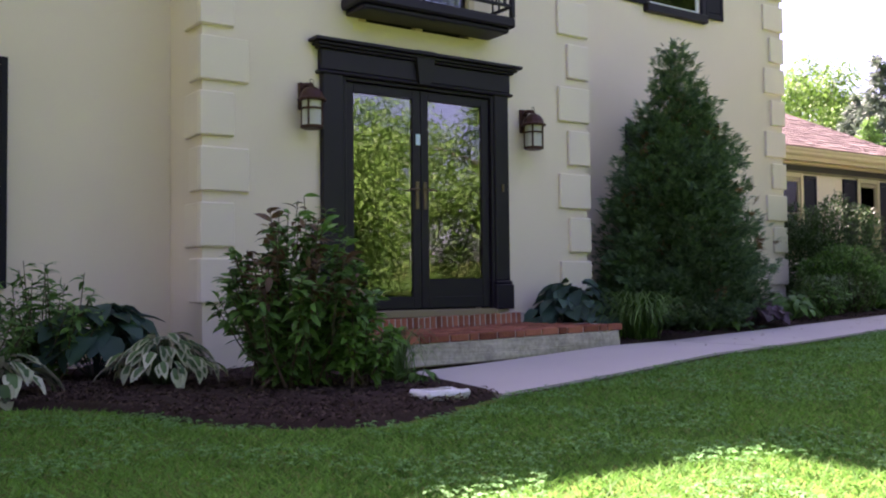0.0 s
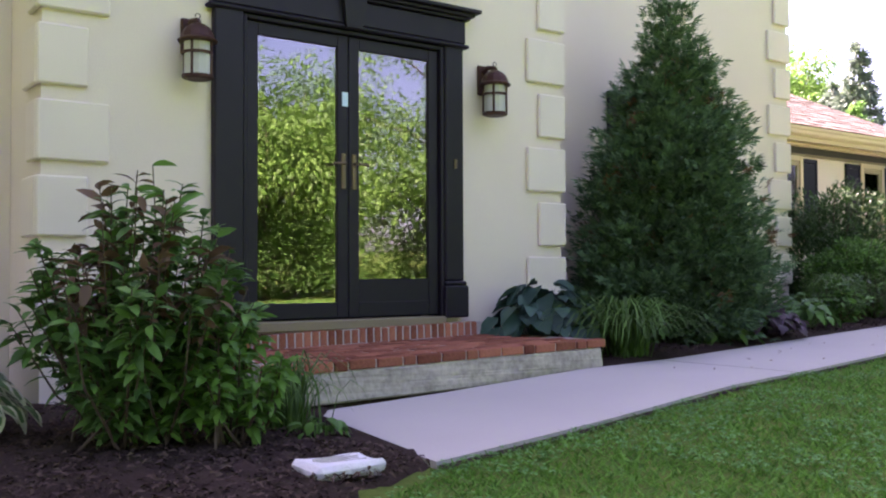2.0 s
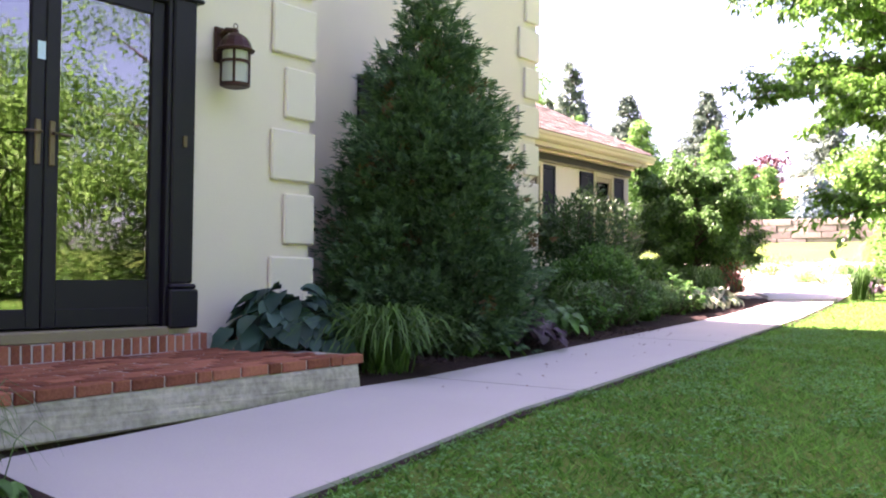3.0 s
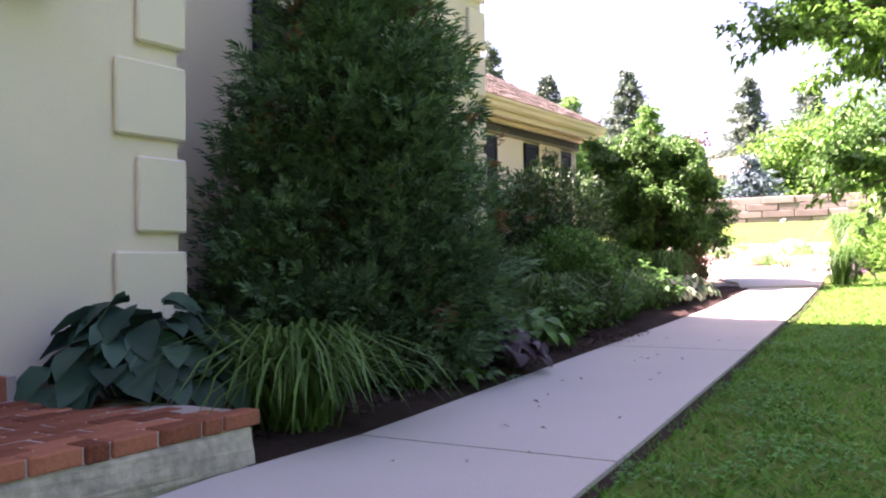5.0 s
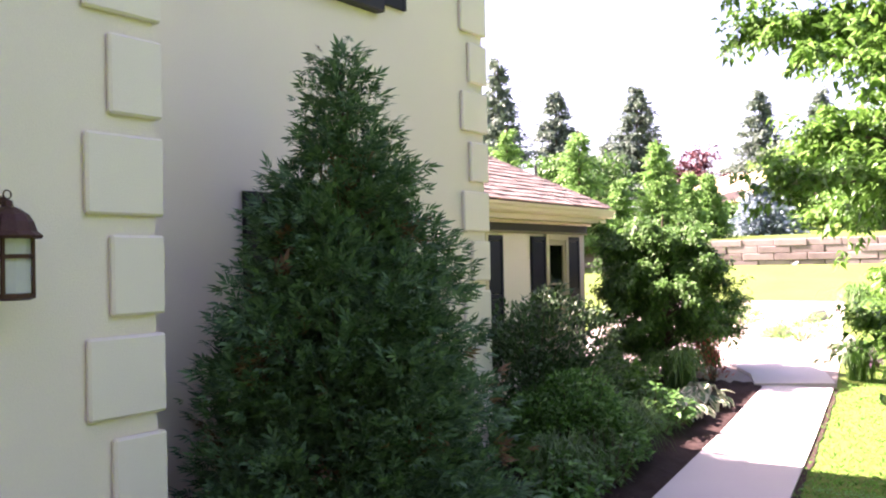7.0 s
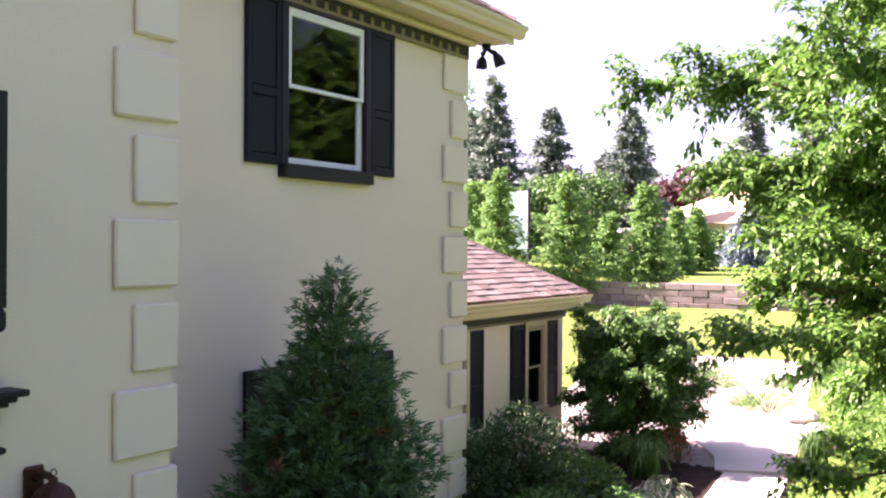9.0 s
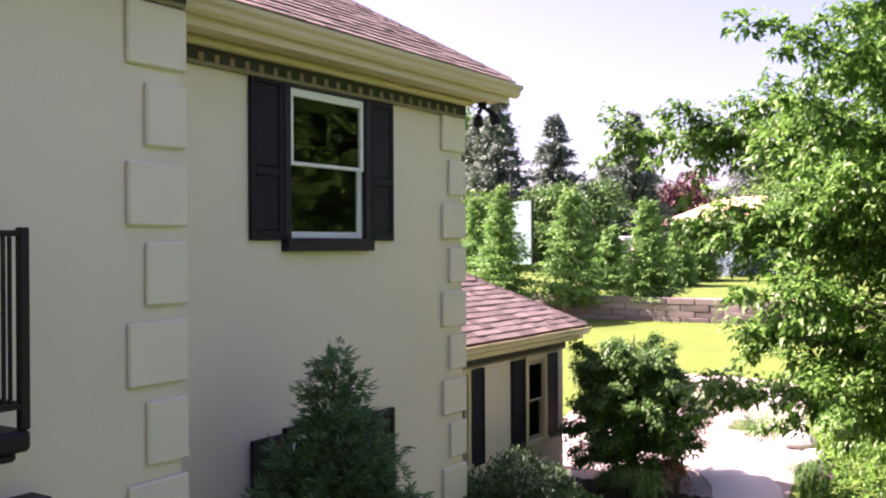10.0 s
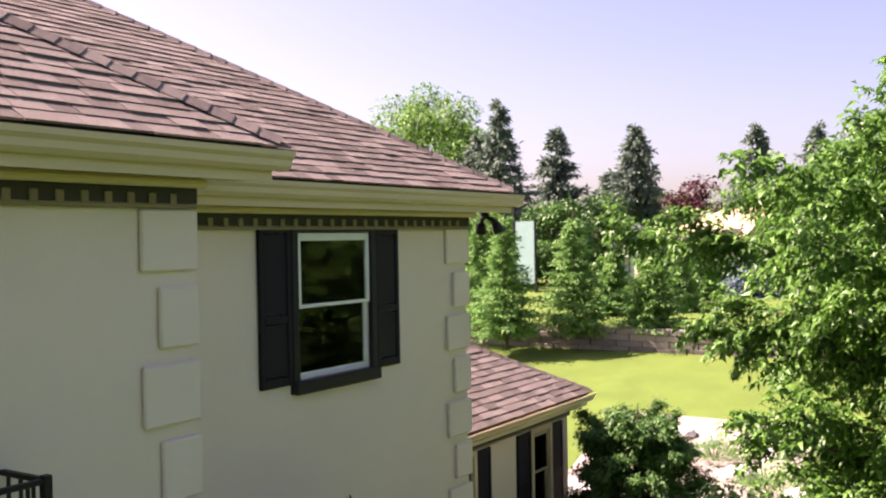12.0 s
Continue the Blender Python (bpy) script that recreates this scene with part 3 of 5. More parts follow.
dpart(box("threshold", 5.5, 7.31, 6.96, 7.2, 0.29, 0.368, DENTIL, bevel=0.01))
for s, (x0, x1) in ((1, (5.54, 6.402)), (-1, (6.408, 7.27))):
    st = 0.095
    bm = bmesh.new()
    add_box(bm, x0, x0 + st, 7.03, 7.075, 0.38, 2.585, 0.006)
    add_box(bm, x1 - st, x1, 7.03, 7.075, 0.38, 2.585, 0.006)
    add_box(bm, x0 + st - 0.003, x1 - st + 0.003, 7.031, 7.074, 2.49, 2.584, 0.006)
    add_box(bm, x0 + st - 0.003, x1 - st + 0.003, 7.031, 7.074, 0.381, 0.50, 0.006)
    leaf = dpart(part("door_leaf", bm, BLACK_TRIM))
    g = box("pane", x0 + st - 0.002, x1 - st + 0.002, 7.050, 7.056, 0.49, 2.5, DOOR_GLASS, leaf)
    hx = x1 - 0.045 if s > 0 else x0 + 0.045
    bm = bmesh.new()
    add_box(bm, hx - 0.02, hx + 0.02, 7.018, 7.029, 1.38, 1.66, 0.006)
    tube(bm, [(hx, 7.03, 1.58), (hx, 6.985, 1.58), (hx - s * 0.03, 6.98, 1.578), (hx - s * 0.11, 6.98, 1.575)], [0.011, 0.010, 0.010, 0.008])
    part("handle", bm, NICKEL, leaf, "worn brass lever handle")
    if s > 0:
        box("sticker", x1 - 0.055, x1 - 0.004, 7.024, 7.029, 2.03, 2.14, BLUE_STICKER, leaf, label="pale blue sticker")
    else:
        box("kick_panel", x0 + st + 0.002, x1 - st - 0.002, 7.036, 7.047, 0.495, 0.68, BLACK_TRIM, leaf)


# ---- wall lanterns ----
def lantern(cx):
    cy = 6.86
    e = root("wall_lantern", cx, 7.04, 2.02, "rust brown metal wall lantern with frosted glass", "lantern", "lanterns beside the door")
    inv = Matrix.Translation((-cx, -7.04, -1.98))

    def own(ob):
        ob.parent = e
        ob.matrix_parent_inverse = inv

    zb, zt = 2.04, 2.28
    bm = bmesh.new()
    add_box(bm, cx - 0.06, cx + 0.06, 7.01, 7.039, 2.22, 2.48, 0.012)
    own(part("backplate", bm, LAMP_METAL))
    bm = bmesh.new()
    tube(bm, [(cx, 7.01, 2.42), (cx, 6.95, 2.45), (cx, 6.89, 2.44), (cx, cy, 2.40)], [0.025, 0.022, 0.02, 0.018])
    own(part("arm", bm, LAMP_METAL))
    bm = bmesh.new()
    lathe(bm, [(0.135, zt), (0.14, zt + 0.012), (0.118, zt + 0.03), (0.105, zt + 0.07), (0.085, zt + 0.10), (0.05, zt + 0.125), (0.025, zt + 0.135), (0.02, zt + 0.16), (0.006, zt + 0.165)], cx, cy, 12)
    hood = part("hood", bm, LAMP_METAL)
    own(hood)
    bm = bmesh.new()
    tube(bm, [(cx + 0.018 * math.cos(a), cy, zt + 0.185 + 0.018 * math.sin(a)) for a in [k * math.pi / 5 for k in range(11)]], [0.004] * 11, 5)
    part("ring", bm, LAMP_METAL, hood)
    bm = bmesh.new()
    lathe(bm, [(0.092, zb + 0.012), (0.092, zt - 0.001)], cx, cy, 12)
    own(part("glass_shade", bm, LAMP_GLASS))
    bm = bmesh.new()
    lathe(bm, [(0.085, zb - 0.018), (0.108, zb - 0.008), (0.108, zb + 0.011), (0.09, zb + 0.0115)], cx, cy, 12)
    own(part("base_ring", bm, LAMP_METAL))
    bm = bmesh.new()
    zm = zb + 0.165
    lathe(bm, [(0.093, zm - 0.009), (0.105, zm - 0.009), (0.105, zm + 0.009), (0.093, zm + 0.009)], cx, cy, 12)
    own(part("band", bm, LAMP_METAL))
    for a in [math.pi / 4 + k * math.pi / 2 for k in range(4)]:
        bm = bmesh.new()
        tube(bm, [(cx + 0.098 * math.cos(a), cy + 0.098 * math.sin(a), z) for z in (zb, zt)], [0.010, 0.010], 4)
        own(part("bar", bm, LAMP_METAL))


lantern(5.10)
lantern(7.75)

# ---- balcony over the door ----
balc = root("balcony", 6.4, 7.04, 3.2, "shallow black iron balcony over the entrance", "balcony")
BINV = Matrix.Translation(-balc.location)


def bpart(ob):
    ob.parent = balc
    ob.matrix_parent_inverse = BINV
    return ob


BX0, BX1, BY, BZ = 5.50, 7.34, 6.62, 3.38
bpart(box("floor_slab", BX0, BX1, BY, 7.04, BZ - 0.11, BZ, BLACK_TRIM, bevel=0.02))
bpart(box("moulding", BX0 + 0.05, BX1 - 0.05, BY + 0.05, 7.039, BZ - 0.16, BZ - 0.111, BLACK_TRIM, bevel=0.015))
for z in (BZ + 0.12, BZ + 0.98):
    for nm, pts in (("rail", [(BX0 + 0.03, BY + 0.03, z), (BX1 - 0.03, BY + 0.03, z)]), ("rail", [(BX0 + 0.03, BY + 0.03, z), (BX0 + 0.03, 7.04, z)]), ("rail", [(BX1 - 0.03, BY + 0.03, z), (BX1 - 0.03, 7.04, z)])):
        a, b = pts
        bpart(box(nm, a[0] - 0.018, b[0] + 0.018, a[1] - 0.018, b[1] + (0.018 if a[1] == b[1] else 0), z - 0.015, z + 0.015, IRON, bevel=0.004))
for x in (BX0 + 0.03, BX1 - 0.03):
    bpart(box("post", x - 0.025, x + 0.025, BY + 0.005, BY + 0.055, BZ + 0.001, BZ + 1.01, IRON, bevel=0.005))
    for k in range(1, 4):
        y = BY + 0.03 + k * 0.11
        bpart(box("baluster", x - 0.008, x + 0.008, y - 0.008, y + 0.008, BZ + 0.136, BZ + 0.964, IRON))
for k in range(1, 17):
    x = BX0 + 0.03 + k * (BX1 - BX0 - 0.06) / 17
    bpart(box("baluster", x - 0.008, x + 0.008, BY + 0.022, BY + 0.038, BZ + 0.136, BZ + 0.964, IRON))
fd = root("door_2", 6.4, 7.04, 3.2, "white framed glazed balcony door", "door", kind="structure")
for x0, x1, z0, z1 in ((5.7, 5.78, 3.2, 5.35), (7.02, 7.1, 3.2, 5.35), (5.78, 7.02, 5.27, 5.35), (6.36, 6.44, 3.2, 5.27)):
    ob = box("door_frame", x0, x1, 7.02, 7.12, z0, z1, CREAM, fd, 0.006)
    ob.matrix_parent_inverse = Matrix.Translation(-fd.location)
ob = box("pane", 5.78, 7.02, 7.08, 7.086, 3.2, 5.27, WINDOW_GLASS, fd)
ob.matrix_parent_inverse = Matrix.Translation(-fd.location)

# ---- stoop ----
SX0, SX1, SY0 = 5.12, 7.86, 5.72
stoop = root("stoop", 6.5, 6.3, -0.08, "low brick paved entrance step on a weathered concrete base", "step", kind="structure")
SINV = Matrix.Translation(-stoop.location)
bm = bmesh.new()
n = 26
prof_rng = random.Random(3)
add_box(bm, SX0, SX1, SY0, 7.03, -0.04, 0.155, 0.012)
bmesh.ops.subdivide_edges(bm, edges=[e for e in bm.edges if e.calc_length() > 0.15], cuts=8, use_grid_fill=True)
for v in bm.verts:
    if v.co.y < SY0 + 0.02:
        v.co.y += 0.012 * noise.noise(v.co * 9) + 0.008 * noise.noise(v.co * 31)
ob = part("concrete_base", bm, STEP_CONCRETE, stoop, "pitted grey concrete base")
ob.matrix_parent_inverse = SINV
# dark box set back under the base, filling its recess
ob = box("recess_box", SX0 + 0.05, SX1 - 0.05, SY0 + 0.05, 7.02, -0.3, -0.041, MULCH, stoop)
ob.matrix_parent_inverse = SINV
ob = box("mortar_bed", SX0 + 0.004, SX1 - 0.004, SY0 + 0.012, 6.94, 0.156, 0.2125, MORTAR, stoop)
ob.matrix_parent_inverse = SINV
ob = box("mortar_bed", 5.0, 7.64, 6.9165, 7.035, 0.15, 0.318, MORTAR, stoop)
ob.matrix_parent_inverse = SINV


def brick_mesh(lx, ly, lz):
    bm = bmesh.new()
    add_box(bm, -lx / 2, lx / 2, -ly / 2, ly / 2, -lz / 2, lz / 2, 0.006)
    me = bpy.data.meshes.new("brick")
    bm.to_mesh(me)
    bm.free()
    me.materials.append(BRICK)
    return me


BR_LONG, BR_DEEP, BR_SOLD = brick_mesh(0.193, 0.092, 0.06), brick_mesh(0.094, 0.196, 0.06), brick_mesh(0.058, 0.10, 0.125)


def lay(me, x, y, z, rz=0.0):
    ob = new("brick", me)
    ob.parent = stoop
    ob.matrix_parent_inverse = SINV
    ob.matrix_basis = pose(x, y, z + prof_rng.uniform(-0.003, 0.003), prof_rng.uniform(-0.5, 0.5), prof_rng.uniform(-0.5, 0.5), rz + prof_rng.uniform(-0.8, 0.8))


y = SY0 + 0.045
x = SX0 + 0.1
k = 0
while x < SX1 - 0.05:
    if k % 3 == 2:
        lay(BR_DEEP, x - 0.051, y + 0.05, 0.187)
        x += 0.104
    else:
        lay(BR_LONG, x, y, 0.187)
        x += 0.206
    k += 1
row = 0
yy = SY0 + 0.15
while yy < 6.9:
    x = SX0 + 0.1 + (0.103 if row % 2 else 0)
    while x < SX1 - 0.08:
        lay(BR_LONG, x, yy, 0.187)
        x += 0.206
    yy += 0.104
    row += 1
x = 5.03
while x < 7.62:
    lay(BR_SOLD, x, 6.962, 0.258)
    x += 0.0685

# the step has settled a little at one end
stoop.rotation_euler.y = -0.018
stoop.location.z -= 0.024

# ---- concrete walk ----
rngw = random.Random(5)
walk_path = root("walkway", 8, 5, 0, "pale grey concrete slab front walk with narrow joints", "walk", kind="structure")
edges = [5.08, 8.47, 12.1, 15.3, 17.3, 18.9]
for a, b in zip(edges, edges[1:]):
    bm = bmesh.new()
    a2, b2 = a + 0.009, b - 0.009
    n = 8
    vt = []
    for i in range(n + 1):
        x = a2 + (b2 - a2) * i / n
        for y in (walk_outer(x), walk_inner(x)):
            z = float(ground_z(x)) + 0.035
            q = x + (0.2 if i == 0 and a < 6 and y > 5 else 0)
            vt.append((bm.verts.new((q, y, z)), bm.verts.new((q, y, z - 0.12))))
    for i in range(n):
        p, q, r, s = vt[2 * i], vt[2 * i + 1], vt[2 * i + 2], vt[2 * i + 3]
        bm.faces.new((p[0], r[0], s[0], q[0]))
        bm.faces.new((p[1], r[1], r[0], p[0]))
        bm.faces.new((q[0], s[0], s[1], q[1]))
    bm.faces.new((vt[0][0], vt[1][0], vt[1][1], vt[0][1]))
    bm.faces.new((vt[-2][0], vt[-2][1], vt[-1][1], vt[-1][0]))
    bmesh.ops.bevel(bm, geom=[e for e in bm.edges if abs(e.verts[0].co.z - float(ground_z(e.verts[0].co.x)) - 0.035) < 1e-3 and len(e.link_faces) == 2 and e.calc_face_angle(0) > 0.8], offset=0.008, segments=1, affect="EDGES")
    ob = part("slab", bm, CONCRETE, walk_path)
    ob.matrix_parent_inverse = Matrix.Translation((-8, -5, 0))


# ---- planting beds ----
def bed(name, outline_front, back, label):
    """A mulch sheet between a front edge (x, y) and a back line y, a little domed."""
    xs = [p[0] for p in outline_front]
    X = np.arange(xs[0], xs[-1] + 0.001, 0.1)
    Yf = np.interp(X, xs, [p[1] for p in outline_front])
    rows = 22
    T = np.linspace(0, 1, rows)
    YY = Yf[:, None] * (1 - T) + back * T
    XX = np.repeat(X[:, None], rows, 1)
    ZZ = ground_z(XX) + 0.012 + 0.045 * np.minimum(1, T * 6) + 0.012 * RNG.standard_normal(XX.shape)
    ZZ[:, 0] = ground_z(X) - 0.02
    V = np.stack([XX, YY, ZZ], -1).reshape(-1, 3)
    i, j = np.meshgrid(np.arange(len(X) - 1), np.arange(rows - 1), indexing="ij")
    k = (i * rows + j).ravel()
    ob = np_mesh(name, V, np.stack([k, k + rows, k + rows + 1, k + 1], 1), MULCH)
    return tagged(ob, label, "mulch bed", kind="structure")


bed("bed_west", [(-3, 6.2), (1.2, 5.95), (2.24, 5.44), (2.74, 5.0), (2.91, 4.26), (3.06, 3.85), (3.38, 3.48), (3.81, 3.35), (4.28, 3.51), (4.91, 3.92), (5.1, 4.06), (5.3, 5.35), (5.6, 5.6)], 7.86, "dark brown mulch bed with a curved lawn edge")
bed("bed_east", [(7.8, 5.55), (18.9, 6.58)], 7.84, "dark brown mulch bed along the walk")
bed("bed_wing", [(13.4, 7.6), (19.0, 7.85)], 9.37, "dark mulch bed below the wing")


def chips(name, n, region, parent_label):
    P = np.array([region() for _ in range(n)])
    P = np.column_stack([P, ground_z(P[:, 0]) + 0.062])
    a = RNG.uniform(0, 2 * np.pi, n)
    D = np.column_stack([np.cos(a), np.sin(a), RNG.normal(0, 0.25, n)])
    N = np.column_stack([RNG.normal(0, 0.4, (n, 2)), np.ones(n)])
    ob = leaf_part(name, P, D, N, RNG.uniform(0.02, 0.07, n), RNG.uniform(0.008, 0.02, n), MULCH_CHIP, None)
    tagged(ob, parent_label, "mulch", kind="stuff")


BED_X = [-3, 1.2, 2.24, 2.74, 2.91, 3.06, 3.38, 3.81, 4.28, 4.91, 5.1, 19]
BED_Y = [6.2, 5.95, 5.44, 5.0, 4.26, 3.85, 3.48, 3.35, 3.51, 3.92, 4.05, 5.75]
chips("mulch_chips", 12000, lambda: ((x := RNG.uniform(2.0, 5.05)), RNG.uniform(float(np.interp(x, BED_X, BED_Y)) + 0.03, 7)), "loose dark shredded mulch chips")
chips("mulch_chips", 5000, lambda: (RNG.uniform(7.95, 13), RNG.uniform(5.95, 7.6)), "loose dark shredded mulch chips")

# pale flat stone with worn lettering bars
bm = bmesh.new()
add_box(bm, 4.46, 4.80, 4.0, 4.22, -0.135, -0.07, 0.02)
bmesh.ops.subdivide_edges(bm, edges=bm.edges[:], cuts=3, use_grid_fill=True)
for v in bm.verts:
    v.co += Vector((noise.noise(v.co * 7), noise.noise(v.co * 7 + Vector((5, 0, 0))), 0.5 * noise.noise(v.co * 9))) * 0.03
slab_stone = tagged(part("garden_stone", bm, WHITE_STONE), "small pale flat engraved garden stone on mulch", "stone")
for k in range(4):
    box("lettering_bar", 4.53, 4.73 - 0.02 * (k % 2), 4.06 + k * 0.035, 4.068 + k * 0.035, -0.09, -0.066, STONE, slab_stone)


# ---- plants ----
def dome_points(n, rx, ry, rz, shell=0.35):
    """Points in the outer shell of an upper ellipsoid, and their outward ways."""
    d = unit(RNG.standard_normal((n, 3)))
    d[:, 2] = np.abs(d[:, 2]) * RNG.choice([1, 1, 1, -0.25], n)
    r = 1 - shell * RNG.random(n) ** 1.5
    return d * r[:, None] * np.array([rx, ry, rz]), d


def lumps(P, amount, freq, seed=0):
    """Push points in and out so that the outline is uneven."""
    return np.array([1 + amount * noise.noise(Vector(p) * freq + Vector((seed, 0, 0))) for p in P])[:, None]


def stems(e, n, r, h, mat=BARK, rad=0.012, name="stem"):
    for k in range(n):
        a = 2 * math.pi * k / n + RNG.uniform(-0.3, 0.3)
        q = RNG.uniform(0.4, 1)
        bm = bmesh.new()
        tube(bm, [(0.08 * r * math.cos(a), 0.08 * r * math.sin(a), -0.03), (0.35 * r * q * math.cos(a), 0.35 * r * q * math.sin(a), h * 0.45), (0.75 * r * q * math.cos(a), 0.75 * r * q * math.sin(a), h * RNG.uniform(0.75, 1))], [rad, rad * 0.7, rad * 0.35], 5)
        part(name, bm, mat, e)


def shrub(name, x, y, r, h, n, leaf, mat, label, category="shrub", lift=0.0, seed=0, up=0.35, ry=None, lump=0.45, tip=None, stem_n=6, whorl=1):
    z = float(ground_z(x)) + 0.03
    e = root(name, x, y, z, label, category)
    stems(e, stem_n, r, h)
    m = n // whorl
    P, d = dome_points(m, r, ry or r, 1.0, 0.5)
    P *= lumps(P / r, lump, 1.6, seed + 11)
    P[:, 2] = (P[:, 2] + 0.28) / 1.28 * (h - lift) + lift
    P[:, 2] = np.maximum(P[:, 2], 0.03)
    if whorl > 1:
        P = np.repeat(P, whorl, 0) + RNG.normal(0, leaf[0] * 0.25, (m * whorl, 3))
        d = np.repeat(d, whorl, 0)
    k = len(P)
    D = unit(d * np.array([1, 1, 0.4]) + RNG.normal(0, 0.55, (k, 3)) + np.array([0, 0, up]))
    N = unit(RNG.normal(0, 0.5, (k, 3)) + np.array([0, 0, 1.0]))
    L = RNG.uniform(0.7, 1.2, k) * leaf[0]
    leaf_part("foliage", P, D, N, L, L * leaf[1], mat, e)
    if tip:
        t = P[:, 2] > np.quantile(P[:, 2], 0.6)
        idx = RNG.permutation(np.nonzero(t)[0])[: tip[1]]
        Q = P[idx] * 1.04
        leaf_part("new_growth", Q, unit(D[idx] + np.array([0, 0, 0.5])), N[idx], leaf[0] * 1.1, leaf[0] * leaf[1] * 1.1, tip[0], e, "bright fresh shoots")
    return e


def rosette(name, x, y, r, h, n, leaf, mat, label, category="plant", edge=None, z=None):
    """A clump of broad arching leaves from one base."""
    z = float(ground_z(x)) + 0.03 if z is None else z
    e = root(name, x, y, z, label, category)
    a = RNG.uniform(0, 2 * np.pi, n)
    q = RNG.uniform(0.15, 1, n)
    H = h * (1 - 0.55 * q**2) * RNG.uniform(0.75, 1.05, n)
    P = np.column_stack([np.cos(a) * r * q * 0.72, np.sin(a) * r * q * 0.72, H])
    D = np.column_stack([np.cos(a), np.sin(a), -0.15 - 0.7 * q * RNG.random(n)]) + RNG.normal(0, 0.2, (n, 3))
    N = np.column_stack([RNG.normal(0, 0.25, (n, 2)) + np.column_stack([np.cos(a), np.sin(a)]) * 0.3, np.ones(n)])
    L = RNG.uniform(0.75, 1.2, n) * leaf[0]
    if edge:
        leaf_part("leaf_margin", P - np.array([0, 0, 0.008]), D, N, L * 1.05, L * leaf[1] * 1.25, edge, e, "cream leaf margins", broad=True)
        leaf_part("foliage", P, D, N, L * 0.95, L * leaf[1] * 0.72, mat, e, broad=True)
    else:
        leaf_part("foliage", P, D, N, L, L * leaf[1], mat, e, broad=True)
    B = np.column_stack([np.cos(a) * 0.03, np.sin(a) * 0.03, np.zeros(n)])
    leaf_part("stalk_tuft", B, P - B, np.column_stack([np.cos(a), np.sin(a), np.ones(n)]), np.linalg.norm(P - B, axis=1) * 1.02, 0.014, mat, e, droop=0.0)
    return e


def blade_clump(name, x, y, r, h, n, w, mat, label, category="plant"):
    """Arching strap leaves, three joints each."""
    z = float(ground_z(x)) + 0.02
    e = root(name, x, y, z, label, category)
    a = RNG.uniform(0, 2 * np.pi, n)
    q = RNG.uniform(0.25, 1.1, n) * r
    top = h * RNG.uniform(0.6, 1.05, n)
    S = np.column_stack([-np.sin(a), np.cos(a), np.zeros(n)])
    C = np.column_stack([np.cos(a), np.sin(a), np.zeros(n)])
    b0 = np.column_stack([RNG.normal(0, 0.07, (n, 2)), np.zeros(n)])
    pts = []
    for f, zz, ww in ((0.0, 0.0, 1.0), (0.22, 0.7, 1.0), (0.55, 1.0, 0.8), (0.85, 0.85, 0.5), (1.05, 0.5, 0.06)):
        c = b0 + C * (q * f)[:, None] + np.column_stack([np.zeros((n, 2)), top * zz])
        pts += [c - S * w * ww / 2, c + S * w * ww / 2]
    V = np.stack(pts, 1).reshape(-1, 3)
    F = (np.array([[2 * i, 2 * i + 1, 2 * i + 3, 2 * i + 2] for i in range(4)])[None] + 10 * np.arange(n)[:, None, None]).reshape(-1, 4)
    np_mesh("foliage", V, F, mat, e)
    return e


